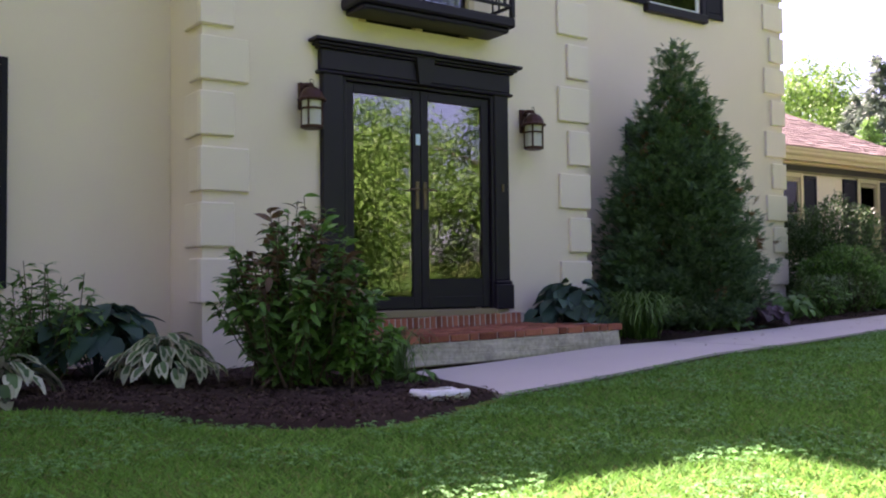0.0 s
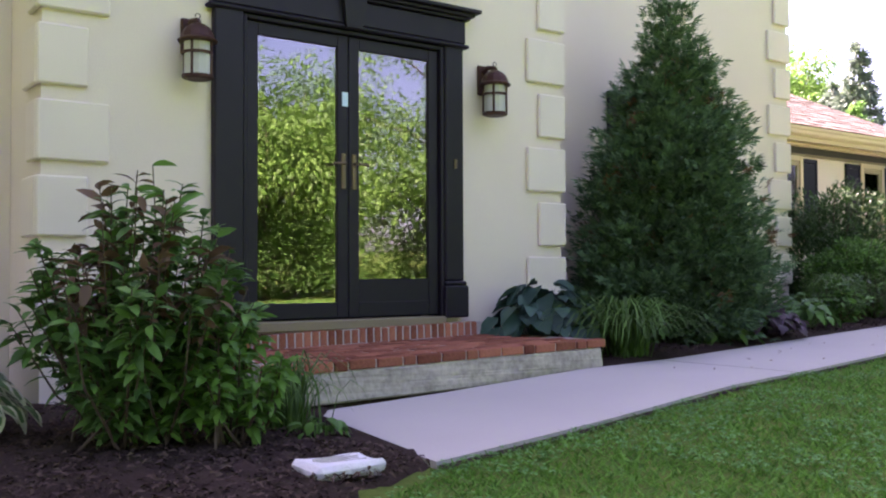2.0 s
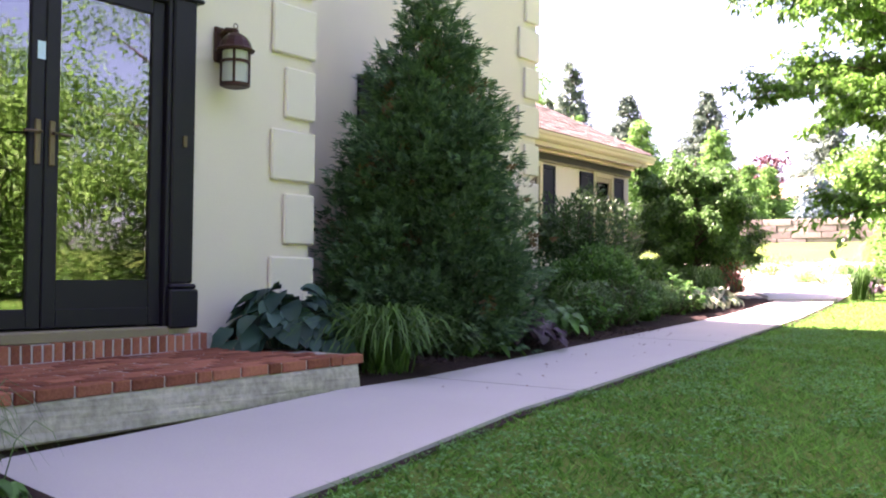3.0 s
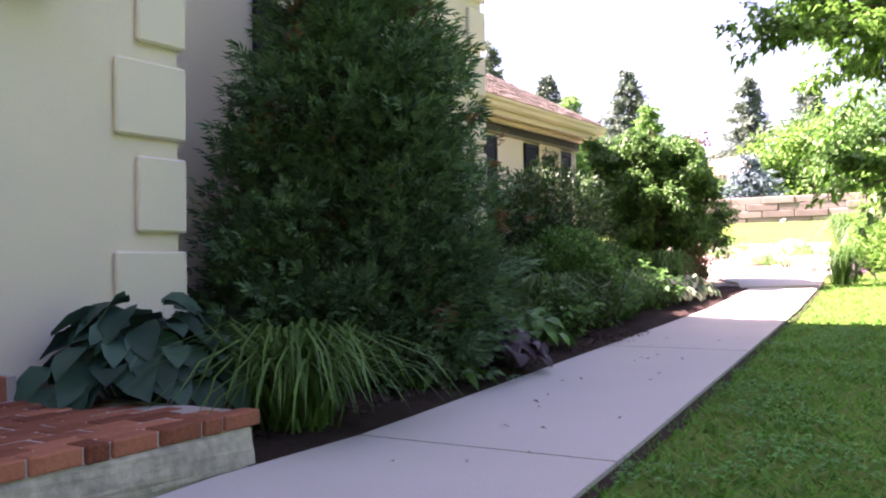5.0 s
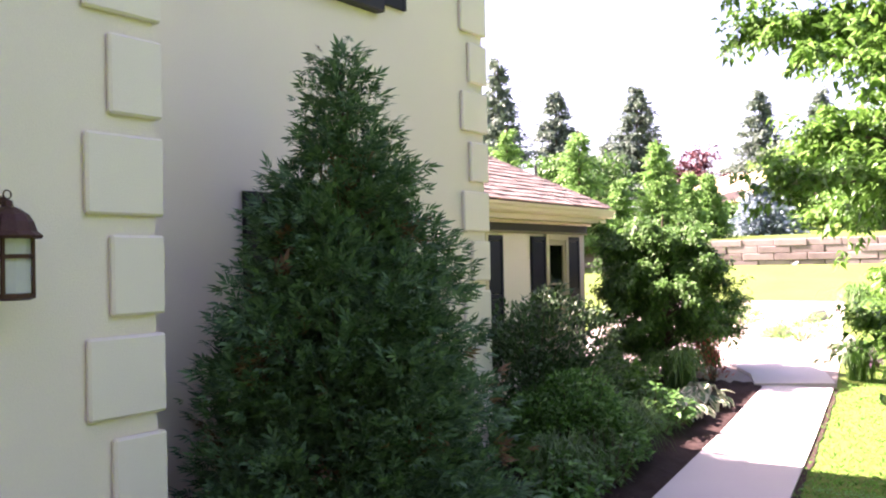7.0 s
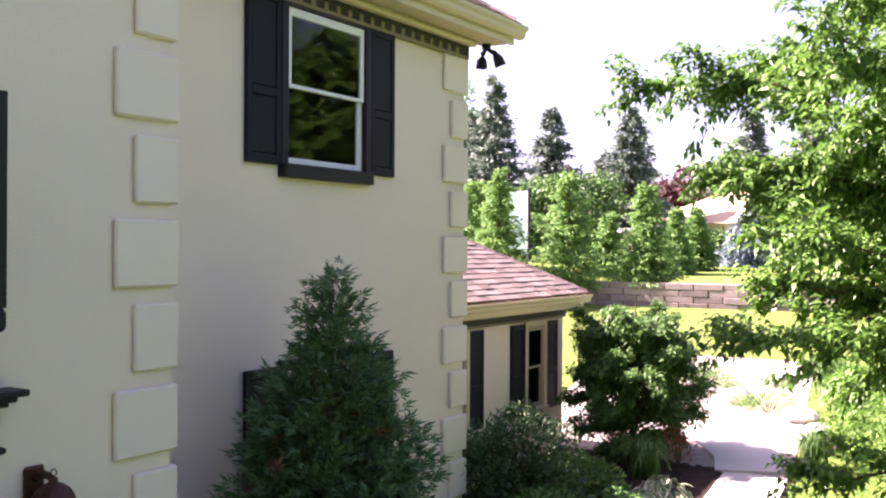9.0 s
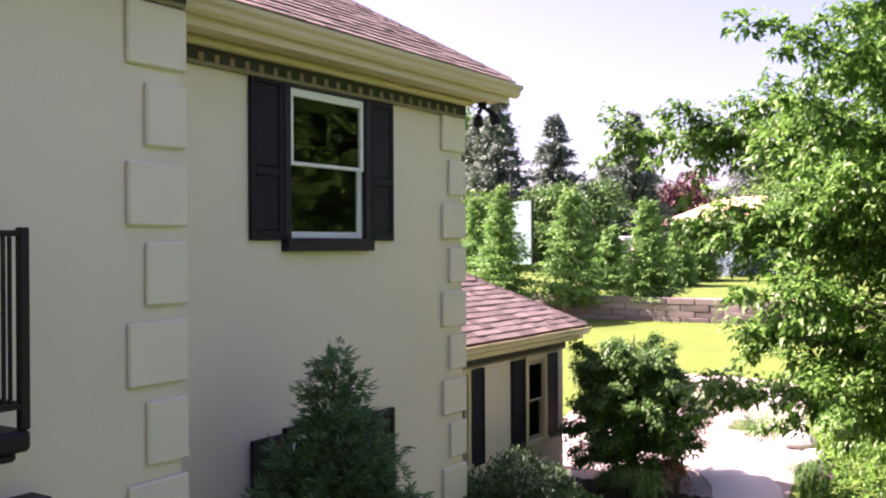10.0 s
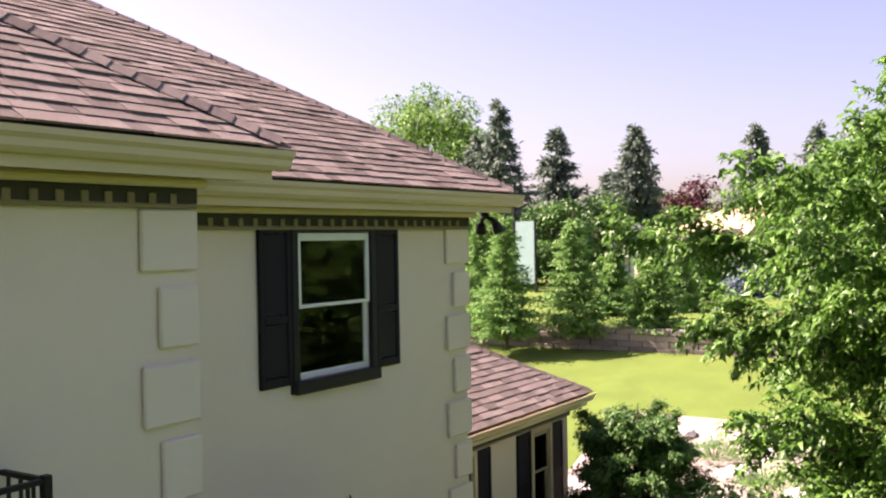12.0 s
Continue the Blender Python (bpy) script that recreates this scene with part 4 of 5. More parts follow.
def arborvitae(x, y, h, r):
    """Rising branches round a leader, each ending in flat drooping sprays; loose and gappy towards the top."""
    z = float(ground_z(x)) + 0.02
    e = root("arborvitae", x, y, z, "ragged dark green conical arborvitae with brown patches", "tree")
    rg = np.random.default_rng(12)
    bm = bmesh.new()
    tube(bm, [(0, 0, -0.05), (0.03, 0.01, h * 0.5), (-0.02, 0.01, h * 0.97)], [0.09, 0.05, 0.008], 8)
    part("trunk", bm, BARK, e)
    P, OUT = [], []
    count = 300
    for k in range(count):
        q = 1 - math.sqrt((k + rg.random()) / count)
        q = min(q * 1.02 + 0.03, 0.99)
        a = k * 2.39996 + rg.uniform(-0.5, 0.5)
        reach = float(np.interp(q, [0, 0.08, 0.22, 0.4, 0.6, 0.78, 0.92, 1], [0.9, 1.0, 1.0, 0.86, 0.69, 0.46, 0.19, 0.03])) * r
        lobe = 1 + 0.28 * noise.noise(Vector((math.cos(a) * 1.5, math.sin(a) * 1.5, q * 4.5)))
        R = reach * lobe * rg.uniform(0.72, 1.14) * (1.2 if rg.random() < 0.1 else 1)
        tip = np.array([math.cos(a) * R, math.sin(a) * R, h * q])
        base = np.array([0, 0, max(0.04, h * q - R * rg.uniform(0.45, 0.85))])
        mid = np.array([tip[0] * 0.62, tip[1] * 0.62, base[2] + (tip[2] - base[2]) * 0.38])
        if q > 0.42 and k % 2:
            bm = bmesh.new()
            tube(bm, [tuple(base), tuple(mid), tuple(tip * 0.97 + base * 0.03)], [0.014, 0.009, 0.003], 5)
            part("limb", bm, BARK, e)
        n = int(32 + 108 * R)
        t = 0.3 + 0.72 * rg.random(n) ** 0.7
        c = ((1 - t) ** 2)[:, None] * base + (2 * t * (1 - t))[:, None] * mid + (t**2)[:, None] * tip
        tan = unit((1 - t)[:, None] * (mid - base) + t[:, None] * (tip - mid))
        wide = (0.045 + 0.09 * np.sin(np.clip(t, 0, 1) * 3.0)) * (0.55 + 0.6 * R / r)
        off = rg.normal(0, 1, (n, 3)) * wide[:, None] * np.array([1, 1, 0.6])
        P.append(c + off)
        OUT.append(unit(tan * 0.9 + unit(off) * 0.75 + rg.normal(0, 0.22, (n, 3)) + np.array([0, 0, 0.12])))
    P, out = np.concatenate(P), np.concatenate(OUT)
    P[:, 2] = np.maximum(P[:, 2], 0.03)
    n = len(P)
    side = unit(np.cross(out, rg.normal(0, 0.55, (n, 3)) + np.array([0, 0, 1.0])))
    nrm = np.cross(side, out)
    PP, DD, NN, LL = [], [], [], []
    size = rg.uniform(0.045, 0.10, n)
    for off in (-0.85, -0.45, 0, 0.45, 0.85):
        PP.append(P + out * (0.4 * size * (1 - abs(off)))[:, None])
        DD.append(out * math.cos(off) + side * math.sin(off) + rg.normal(0, 0.06, (n, 3)) - np.array([0, 0, 0.16]))
        NN.append(nrm)
        LL.append(size * (1 - 0.3 * abs(off)))
    P5, D5, N5, L5 = (np.concatenate(v) for v in (PP, DD, NN, LL))
    patch = np.array([noise.noise(Vector(p) * 3.1 + Vector((3, 1, 8))) for p in P])
    core = np.hypot(P[:, 0], P[:, 1]) < 0.2 * r
    brown = np.tile(((patch > 0.42) & (rg.random(n) < 0.5)) | (core & (P[:, 2] < 0.82 * h) & (rg.random(n) < 0.4)), 5)
    leaf_part("foliage", P5[~brown], D5[~brown], N5[~brown], L5[~brown], L5[~brown] * 0.26, L_ARB, e, droop=0.12)
    leaf_part("dry_foliage", P5[brown], D5[brown], N5[brown], L5[brown], L5[brown] * 0.3, L_BROWN, e, "dry brown sprays", droop=0.1)
    # sparse inner sprays round the lower trunk
    m = 5200
    zi = h * (1 - rg.random(m) ** 0.6) * 0.72 + 0.03
    ai = rg.uniform(0, 2 * np.pi, m)
    ri = np.interp(zi / h, [0, 0.08, 0.4, 0.6, 0.75], [0.8, 0.9, 0.72, 0.5, 0.2]) * r * rg.uniform(0.2, 0.72, m)
    Pi = np.column_stack([np.cos(ai) * ri, np.sin(ai) * ri, zi])
    Di = np.column_stack([np.cos(ai), np.sin(ai), np.full(m, 0.6)]) + rg.normal(0, 0.7, (m, 3))
    Ni = np.column_stack([np.cos(ai), np.sin(ai), np.zeros(m)]) + rg.normal(0, 0.4, (m, 3))
    Li = rg.uniform(0.08, 0.15, m)
    leaf_part("inner_foliage", Pi, Di, Ni, Li, Li * 0.4, L_ARB, e, droop=0.1)
    return e


def conifer(name, x, y, z, h, r, mat, label, n=2600, size=0.5, droop=0.35, gap=0.5, category="tree", seed=0):
    e = root(name, x, y, z, label, category)
    bm = bmesh.new()
    tube(bm, [(0, 0, -0.3), (0, 0, h * 0.5), (0, 0, h)], [h * 0.018, h * 0.012, 0.02], 7)
    part("trunk", bm, BARK, e)
    levels = max(15, int(h * 2.3))
    per = n // levels
    P, D = [], []
    for k in range(levels):
        f = (k / levels) ** 1.15
        zc = h * (0.04 + 0.95 * f)
        rad = r * (1 - f) ** 0.9 * RNG.uniform(0.82, 1.1) + 0.06
        arms = max(5, int(11 - 5 * f))
        a0 = RNG.uniform(0, 6.28)
        for m in range(arms):
            a = a0 + 2 * math.pi * m / arms + RNG.uniform(-0.3, 0.3)
            ln = rad * RNG.uniform(0.6, 1.15)
            zb = zc + RNG.normal(0, 0.5 * h / levels)
            c = max(4, int(per * (0.35 + 1.3 * (1 - f)) / arms))
            t = RNG.random(c) ** 0.65
            lift = 0.12 * ln * t - droop * ln * t * (1 - 0.35 * t)
            spread = gap * 0.36 * ln * np.sin(1.0 + 1.6 * t) * t + 0.04
            P.append(np.column_stack([np.cos(a) * ln * t + RNG.normal(0, 1, c) * spread, np.sin(a) * ln * t + RNG.normal(0, 1, c) * spread, zb + lift + RNG.normal(0, 0.22, c) * size]))
            D.append(np.column_stack([np.full(c, np.cos(a)), np.full(c, np.sin(a)), np.full(c, 0.1)]) + RNG.normal(0, 0.5, (c, 3)))
    P, D = np.concatenate(P), np.concatenate(D)
    N = RNG.normal(0, 0.5, P.shape) + np.array([0, 0, 1.0])
    L = RNG.uniform(0.6, 1.2, len(P)) * size
    leaf_part("crown", P, D, N, L, L * 0.34, mat, e, droop=0.2)
    return e


def broadleaf(name, x, y, z, h, r, mat, label, n, leaf, trunk_h, clumps=26, flat=0.8, seed=1, low=0.25, trunk=True, aspect=0.45, center=(0, 0), category="tree", spread=0.42):
    """A tree: tapered trunk, limbs to leaf clumps set through the crown, gaps between them."""
    e = root(name, x, y, z, label, category)
    rg = np.random.default_rng(seed)
    C = unit(rg.standard_normal((clumps, 3)))
    C *= (0.4 + 0.68 * rg.random(clumps) ** 0.5)[:, None] * np.array([r, r, (h - trunk_h) / 2 * flat])
    C += np.array([center[0], center[1], trunk_h + (h - trunk_h) / 2])
    C[:, 2] = np.maximum(C[:, 2], trunk_h * low + 0.3)
    if trunk:
        bm = bmesh.new()
        tube(bm, [(0, 0, -0.3), (0.03 * h / 8, 0, trunk_h * 0.6), (center[0] * 0.4, center[1] * 0.4, trunk_h + (h - trunk_h) * 0.35), (center[0] * 0.8, center[1] * 0.8, h * 0.88)], [h * 0.024, h * 0.019, h * 0.012, 0.02], 9)
        part("trunk", bm, BARK, e)
        for c in C:
            bm = bmesh.new()
            s = np.array([center[0] * 0.25, center[1] * 0.25, trunk_h + (c[2] - trunk_h) * 0.35])
            mid = (s + c) / 2 + np.array([0, 0, 0.12 * r])
            tube(bm, [tuple(s), tuple(mid), tuple(c)], [h * 0.008, h * 0.005, 0.008], 5)
            part("limb", bm, BARK, e)
    per = n // clumps
    P, D = [], []
    for c in C:
        rc = r * spread * rg.uniform(0.7, 1.25)
        q = unit(rg.standard_normal((per, 3)))
        rad = rc * rg.random(per) ** 0.45
        p = q * rad[:, None] * np.array([1, 1, 0.72])
        P.append(p + c)
        D.append(q * np.array([1, 1, 0.3]) + rg.normal(0, 0.5, (per, 3)) + np.array([0, 0, -0.25]))
    P, D = np.concatenate(P), np.concatenate(D)
    N = rg.normal(0, 0.45, P.shape) + np.array([0, 0, 1.0])
    L = rg.uniform(0.65, 1.2, len(P)) * leaf
    leaf_part("crown", P, D, N, L, L * aspect, mat, e, droop=0.25)
    return e


def spray_tree(name, x, y, z, h, reach, mat, label, limbs, twigs, leaves, leaf, seed=1, far=(), category="tree", girth=1.0, low=0.1):
    """A spreading tree: arching limbs, side twigs on them, and hanging leaves along each twig. far: (bearing, start height, length, rise) of single long boughs."""
    e = root(name, x, y, z, label, category)
    rg = np.random.default_rng(seed)
    bm = bmesh.new()
    tube(bm, [(0, 0, -0.3), (0.05, 0.04, h * 0.25), (-0.08, 0.02, h * 0.55), (0.02, 0, h * 0.92)], [0.16 * girth, 0.13 * girth, 0.085 * girth, 0.02 * girth], 9)
    part("trunk", bm, BARK, e)
    boughs = []
    for k in range(limbs):
        f = (k + rg.random()) / limbs
        boughs.append((k * 2.39996 + rg.uniform(-0.4, 0.4), h * (low + 0.68 * f), reach * float(np.interp(f, [0, 0.25, 0.6, 0.85, 1], [0.85, 1.0, 0.92, 0.68, 0.4])) * rg.uniform(0.62, 1.12), rg.uniform(0.3, 0.85) + 0.6 * f))
    P, D, N = [], [], []
    for a, zs, ln, rise in boughs + list(far):
        way = np.array([math.cos(a), math.sin(a), 0])
        tt = np.linspace(0, 1, 6)
        bend = rg.normal(0, 0.12)
        side = np.array([-way[1], way[0], 0])

        def on(t):
            t = np.atleast_1d(t)[:, None]
            return np.array([0, 0, zs]) + way * ln * t + side * bend * ln * t**2 + np.array([0, 0, 1]) * ln * (rise * t - 0.34 * t**2.4)

        bm = bmesh.new()
        tube(bm, [tuple(p) for p in on(tt)], [w * girth for w in (0.045, 0.037, 0.03, 0.022, 0.014, 0.007)], 5)
        part("limb", bm, BARK, e)
        m = int(twigs * (0.5 + 0.6 * ln / reach))
        for t0 in 0.22 + 0.78 * rg.random(m) ** 0.8:
            b = on(t0)[0]
            turn = rg.choice([-1, 1]) * rg.uniform(0.3, 1.2) * (1.1 - 0.7 * t0)
            d = way * math.cos(turn) + side * math.sin(turn) + np.array([0, 0, rg.normal(0.2, 0.42)])
            tl = rg.uniform(0.45, 0.95) * (1.15 - 0.45 * t0) * girth
            w = rg.random(leaves) ** 0.8
            c = b + d * (tl * w)[:, None] - np.array([0, 0, 1]) * (0.3 * tl * w**2)[:, None]
            th = rg.uniform(0, 2 * np.pi, leaves)
            P.append(c + rg.normal(0, 0.035, (leaves, 3)))
            D.append(d * 0.6 + np.column_stack([np.cos(th), np.sin(th), rg.normal(-0.45, 0.3, leaves)]))
            N.append(rg.normal(0, 0.4, (leaves, 3)) + np.array([0, 0, 1.0]))
    P, D, N = np.concatenate(P), np.concatenate(D), np.concatenate(N)
    P[:, 2] = np.maximum(P[:, 2], 0.15)
    L = rg.uniform(0.65, 1.2, len(P)) * leaf
    leaf_part("crown", P, D, N, L, L * 0.44, mat, e, droop=0.3, fold=0.2)
    return e


def shoot_shrub(name, x, y, r, h, shoots, leaf, mat, label, category="shrub", tip=None, tip_share=0.4, seed=1, bare=0.3, per=42, lean=0.0):
    """Many rising shoots, each with its stem and leaves set spirally towards its end."""
    z = float(ground_z(x)) + 0.03
    e = root(name, x, y, z, label, category)
    rg = np.random.default_rng(seed)
    sets = {0: [], 1: []}
    for k in range(shoots):
        a = rg.uniform(0, 2 * np.pi)
        out = r * rg.random() ** 0.6
        top = h * (1 - 0.5 * (out / r) ** 2) * rg.uniform(0.72, 1.05)
        b = np.array([rg.normal(0, 0.1), rg.normal(0, 0.1), -0.03])
        t_end = np.array([math.cos(a) * out + lean * top, math.sin(a) * out, top])
        mid = b * 0.4 + t_end * np.array([0.75, 0.75, 0.5]) * 0.9
        bm = bmesh.new()
        tube(bm, [tuple(b), tuple(mid), tuple(t_end)], [0.008, 0.006, 0.003], 5)
        part("stem", bm, BARK, e)
        t = bare + (1 - bare) * rg.random(per) ** 0.75
        p = ((1 - t) ** 2)[:, None] * b + (2 * t * (1 - t))[:, None] * mid + (t**2)[:, None] * t_end
        th = rg.uniform(0, 2 * np.pi, per)
        d = np.column_stack([np.cos(th), np.sin(th), rg.normal(0.05, 0.35, per) + 0.5 * (t > 0.93)])
        kind = 1 if tip and rg.random() < tip_share and top > 0.55 * h else 0
        cut = t > 0.72
        if kind:
            sets[1].append((p[cut], d[cut]))
            sets[0].append((p[~cut], d[~cut]))
        else:
            sets[0].append((p, d))
    for key, m, nm in ((0, mat, "foliage"), (1, tip, "top_foliage")):
        if not sets[key]:
            continue
        P = np.concatenate([q[0] for q in sets[key]])
        D = np.concatenate([q[1] for q in sets[key]])
        N = rg.normal(0, 0.35, P.shape) + np.array([0, 0, 1.0])
        L = rg.uniform(0.6, 1.2, len(P)) * leaf[0]
        leaf_part(nm, P, D, N, L, L * leaf[1], m, e, broad=True)
    return e


# entrance planting
shoot_shrub("garden_shrub", 4.12, 5.25, 0.62, 1.36, 84, (0.115, 0.40), L_SHRUB, "leafy green azalea-like shrub with bronze tops", tip=L_BRONZE, tip_share=0.3, seed=2, per=46, bare=0.12)
shoot_shrub("garden_shrub", 4.5, 5.0, 0.32, 0.72, 24, (0.10, 0.40), L_SHRUB_TIP, "fresh green leafy shoots before the shrub", seed=3, per=34)
rosette("hosta", 3.42, 5.95, 0.52, 0.4, 125, (0.15, 0.42), L_VARI, "variegated hosta with cream leaf margins", edge=L_CREAM)
rosette("hosta", 3.2, 6.95, 0.62, 0.62, 80, (0.28, 0.75), L_HOSTA, "blue green broad leaved hosta by the wall")
rosette("hosta", 2.3, 5.9, 0.4, 0.3, 40, (0.2, 0.5), L_VARI, "variegated hosta with cream leaf margins", edge=L_CREAM)
shoot_shrub("perennial", 2.75, 6.9, 0.6, 1.0, 34, (0.10, 0.32), L_SHRUB, "loose leggy green perennial against the wall", "plant", seed=5, bare=0.15, per=36)
shoot_shrub("perennial", 2.1, 6.6, 0.6, 0.85, 36, (0.09, 0.3), L_SHRUB, "loose leggy green perennial against the wall", "plant", seed=6, bare=0.1, per=36)
blade_clump("grass_clump", 4.98, 5.25, 0.34, 0.42, 130, 0.012, L_LILY, "green strap leaved clump beside the step")
rosette("violet_plant", 4.95, 4.85, 0.16, 0.14, 16, (0.09, 0.7), L_SHRUB, "small low broad leaved green plant")
arborvitae(9.97, 6.82, 3.42, 0.84)
rosette("hosta", 8.07, 6.62, 0.6, 0.6, 130, (0.22, 0.74), L_HOSTA, "blue green broad leaved hosta beside the step")
blade_clump("daylily", 8.45, 6.02, 0.8, 0.5, 320, 0.018, L_LILY, "arching bright green daylily clump beside the step")
rosette("plantain_lily", 9.85, 6.12, 0.3, 0.2, 34, (0.17, 0.35), L_LILY, "small green narrow leaved hosta")
rosette("coral_bells", 10.5, 6.16, 0.5, 0.32, 140, (0.12, 0.85), L_PURPLE, "dark purple coral bells beside the walk")
rosette("perennial", 11.5, 6.4, 0.42, 0.34, 90, (0.14, 0.6), L_SHRUB, "low green leafy perennial")
blade_clump("ornamental_grass", 12.7, 6.75, 0.55, 0.55, 260, 0.012, L_LILY, "loose arching grass clump")
shrub("garden_shrub", 13.7, 7.1, 0.66, 1.0, 9000, (0.06, 0.5), L_SHRUB, "rounded light green shrub in the bed", seed=8, lump=0.3)
shrub("yew_bush", 14.15, 7.75, 0.85, 1.6, 20000, (0.075, 0.36), L_YEW, "tall dark green spreading yew beside the corner", seed=9, lump=0.5, stem_n=8)
blade_clump("ornamental_grass", 14.9, 7.0, 0.5, 0.5, 200, 0.012, L_LILY, "loose arching grass clump")
rosette("hosta", 17.1, 6.95, 0.42, 0.32, 80, (0.16, 0.55), L_VARI, "sunlit variegated hosta by the walk", edge=L_CREAM)
rosette("hosta", 16.3, 7.0, 0.5, 0.32, 80, (0.16, 0.55), L_VARI, "sunlit variegated hosta by the walk", edge=L_CREAM)
blade_clump("daylily", 17.9, 7.5, 0.5, 0.6, 220, 0.018, L_LILY, "sunlit green daylily clump in the bed")
shrub("astilbe", 18.9, 7.35, 0.3, 0.65, 420, (0.07, 0.25), L_RED, "reddish feathery astilbe plumes", "plant", up=1.2)
spray_tree("burning_bush", 19.2, 8.15, float(ground_z(19.2)), 2.65, 1.0, L_BUSH, "large rounded sunlit green burning bush", 100, 18, 36, 0.08, seed=21, category="shrub", girth=0.38, low=0.05)

shoot_shrub("perennial", 12.35, 6.55, 0.4, 0.5, 34, (0.09, 0.4), L_SHRUB, "low green leafy perennial by the walk", "plant", seed=15, bare=0.1, per=30)
shoot_shrub("perennial", 13.2, 6.6, 0.45, 0.6, 40, (0.08, 0.3), L_LILY, "low green leafy perennial by the walk", "plant", seed=16, bare=0.1, per=30)
blade_clump("ornamental_grass", 14.2, 6.75, 0.5, 0.5, 220, 0.010, L_LILY, "loose arching grass clump")
shoot_shrub("perennial", 15.6, 7.0, 0.5, 0.55, 44, (0.10, 0.4), L_SHRUB, "low green leafy perennial by the walk", "plant", seed=17, bare=0.1, per=30)
shrub("garden_shrub", 15.9, 7.7, 0.6, 0.8, 5000, (0.08, 0.45), L_BUSH, "rounded green shrub below the wing", seed=18, lump=0.5)

# doorbell and flood lamp
tagged(box("doorbell", 7.39, 7.42, 6.955, 6.969, 1.60, 1.68, NICKEL, bevel=0.003), "small brass doorbell button on the door pilaster", "doorbell")
fl = root("flood_light", 13.66, 7.72, 5.848, "black twin head flood lamp under the eave", "lamp")
lathe(bm := bmesh.new(), [(0.05, -0.02), (0.05, 0.03)], 0, 0, 10)
part("mount", bm, IRON, fl)
for q in (-1, 1):
    bm = bmesh.new()
    tube(bm, [(0, 0, -0.02), (0.05, q * 0.07, -0.06), (0.08, q * 0.10, -0.12), (0.11, q * 0.12, -0.20)], [0.015, 0.03, 0.055, 0.065], 10)
    part("lamp_head", bm, IRON, fl)

# right of the walk, sunlit
blade_clump("daylily", 19.7, 5.55, 0.5, 0.55, 190, 0.018, L_LILY, "sunlit daylily clump by the walk")
blade_clump("daylily", 22.6, 5.6, 0.8, 0.8, 320, 0.022, L_LILY, "sunlit daylily clump by the path")
blade_clump("daylily", 24.3, 6.2, 0.8, 0.8, 320, 0.022, L_LILY, "sunlit daylily clump by the path")
shrub("low_juniper", 24.3, 8.5, 0.6, 0.4, 1500, (0.08, 0.25), L_YOUNG, "low mounded bright green ground cover", seed=21)
shrub("low_juniper", 22.9, 7.0, 0.7, 0.45, 1500, (0.08, 0.25), L_YOUNG, "low mounded bright green ground cover", seed=22)
shrub("garden_shrub", 20.6, 4.4, 1.3, 1.8, 4200, (0.1, 0.45), L_MAPLE, "loose sunlit shrub below the tree", seed=23)
rosette("coral_bells", 20.7, 5.6, 0.4, 0.3, 60, (0.13, 0.8), L_PURPLE, "dark purple coral bells among rocks")
for k, (x, y, s) in enumerate([(23.4, 7.65, 0.38), (21.4, 5.9, 0.3), (22.6, 6.35, 0.34), (21.9, 5.95, 0.24), (25.6, 9.6, 0.3), (25.2, 8.9, 0.25), (25, 7.4, 0.4), (33.5, 9.4, 0.3), (34, 8.9, 0.3), (34.2, 8.2, 0.32)]):
    bm = bmesh.new()
    bmesh.ops.create_icosphere(bm, subdivisions=2, radius=s)
    for v in bm.verts:
        v.co *= 1 + 0.35 * noise.noise(v.co * 2.2 + Vector((k * 7, 0, 0)))
        v.co.z *= 0.6
    ob = tagged(part("rock", bm, STONE), "pale rounded boulder edging the path", "rock", "path rocks")
    ob.location = (x, y, float(ground_z(x)) + s * 0.2)

# gravel bed past the walk, and the concrete path that turns through it
V, F = terrain_grid(np.linspace(18.96, 27, 18), np.linspace(5.7, 10.5, 10), 0.02)
V[:, 1] += (V[:, 0] - 18.9) * 0.16
tagged(np_mesh("gravel_bed", V, F, PAVER), "pinkish brown fine gravel bed past the walk", "gravel", kind="structure")
turn_path = root("path", 20, 8, 0, "sunlit pale concrete path turning behind the beds", "path", kind="structure")
CENTRE = [(18.92, 6.24), (19.7, 6.5), (20.5, 7.0), (21.1, 7.75), (21.45, 8.7), (21.6, 9.8), (21.7, 12.5)]
for (xa, ya), (xb, yb) in zip(CENTRE, CENTRE[1:]):
    k = CENTRE.index((xa, ya))

    def across(i):
        """The two edge points of the path at its i-th centre point."""
        p, q = Vector(CENTRE[max(i - 1, 0)]), Vector(CENTRE[min(i + 1, len(CENTRE) - 1)])
        d = (q - p).normalized()
        c, w = Vector(CENTRE[i]), 0.52
        return [(c.x + d.y * w, c.y - d.x * w), (c.x - d.y * w, c.y + d.x * w)]

    vs = []
    for cx, cy in across(k) + across(k + 1)[::-1]:
        zz = float(ground_z(cx)) + 0.065
        vs += [(cx, cy, zz), (cx, cy, zz - 0.12)]
    ob = mesh_part("slab", vs, [(0, 2, 4, 6), (0, 1, 3, 2), (2, 3, 5, 4), (4, 5, 7, 6), (6, 7, 1, 0)], CONCRETE, turn_path)
    ob.matrix_parent_inverse = Matrix.Translation((-20, -8, 0))

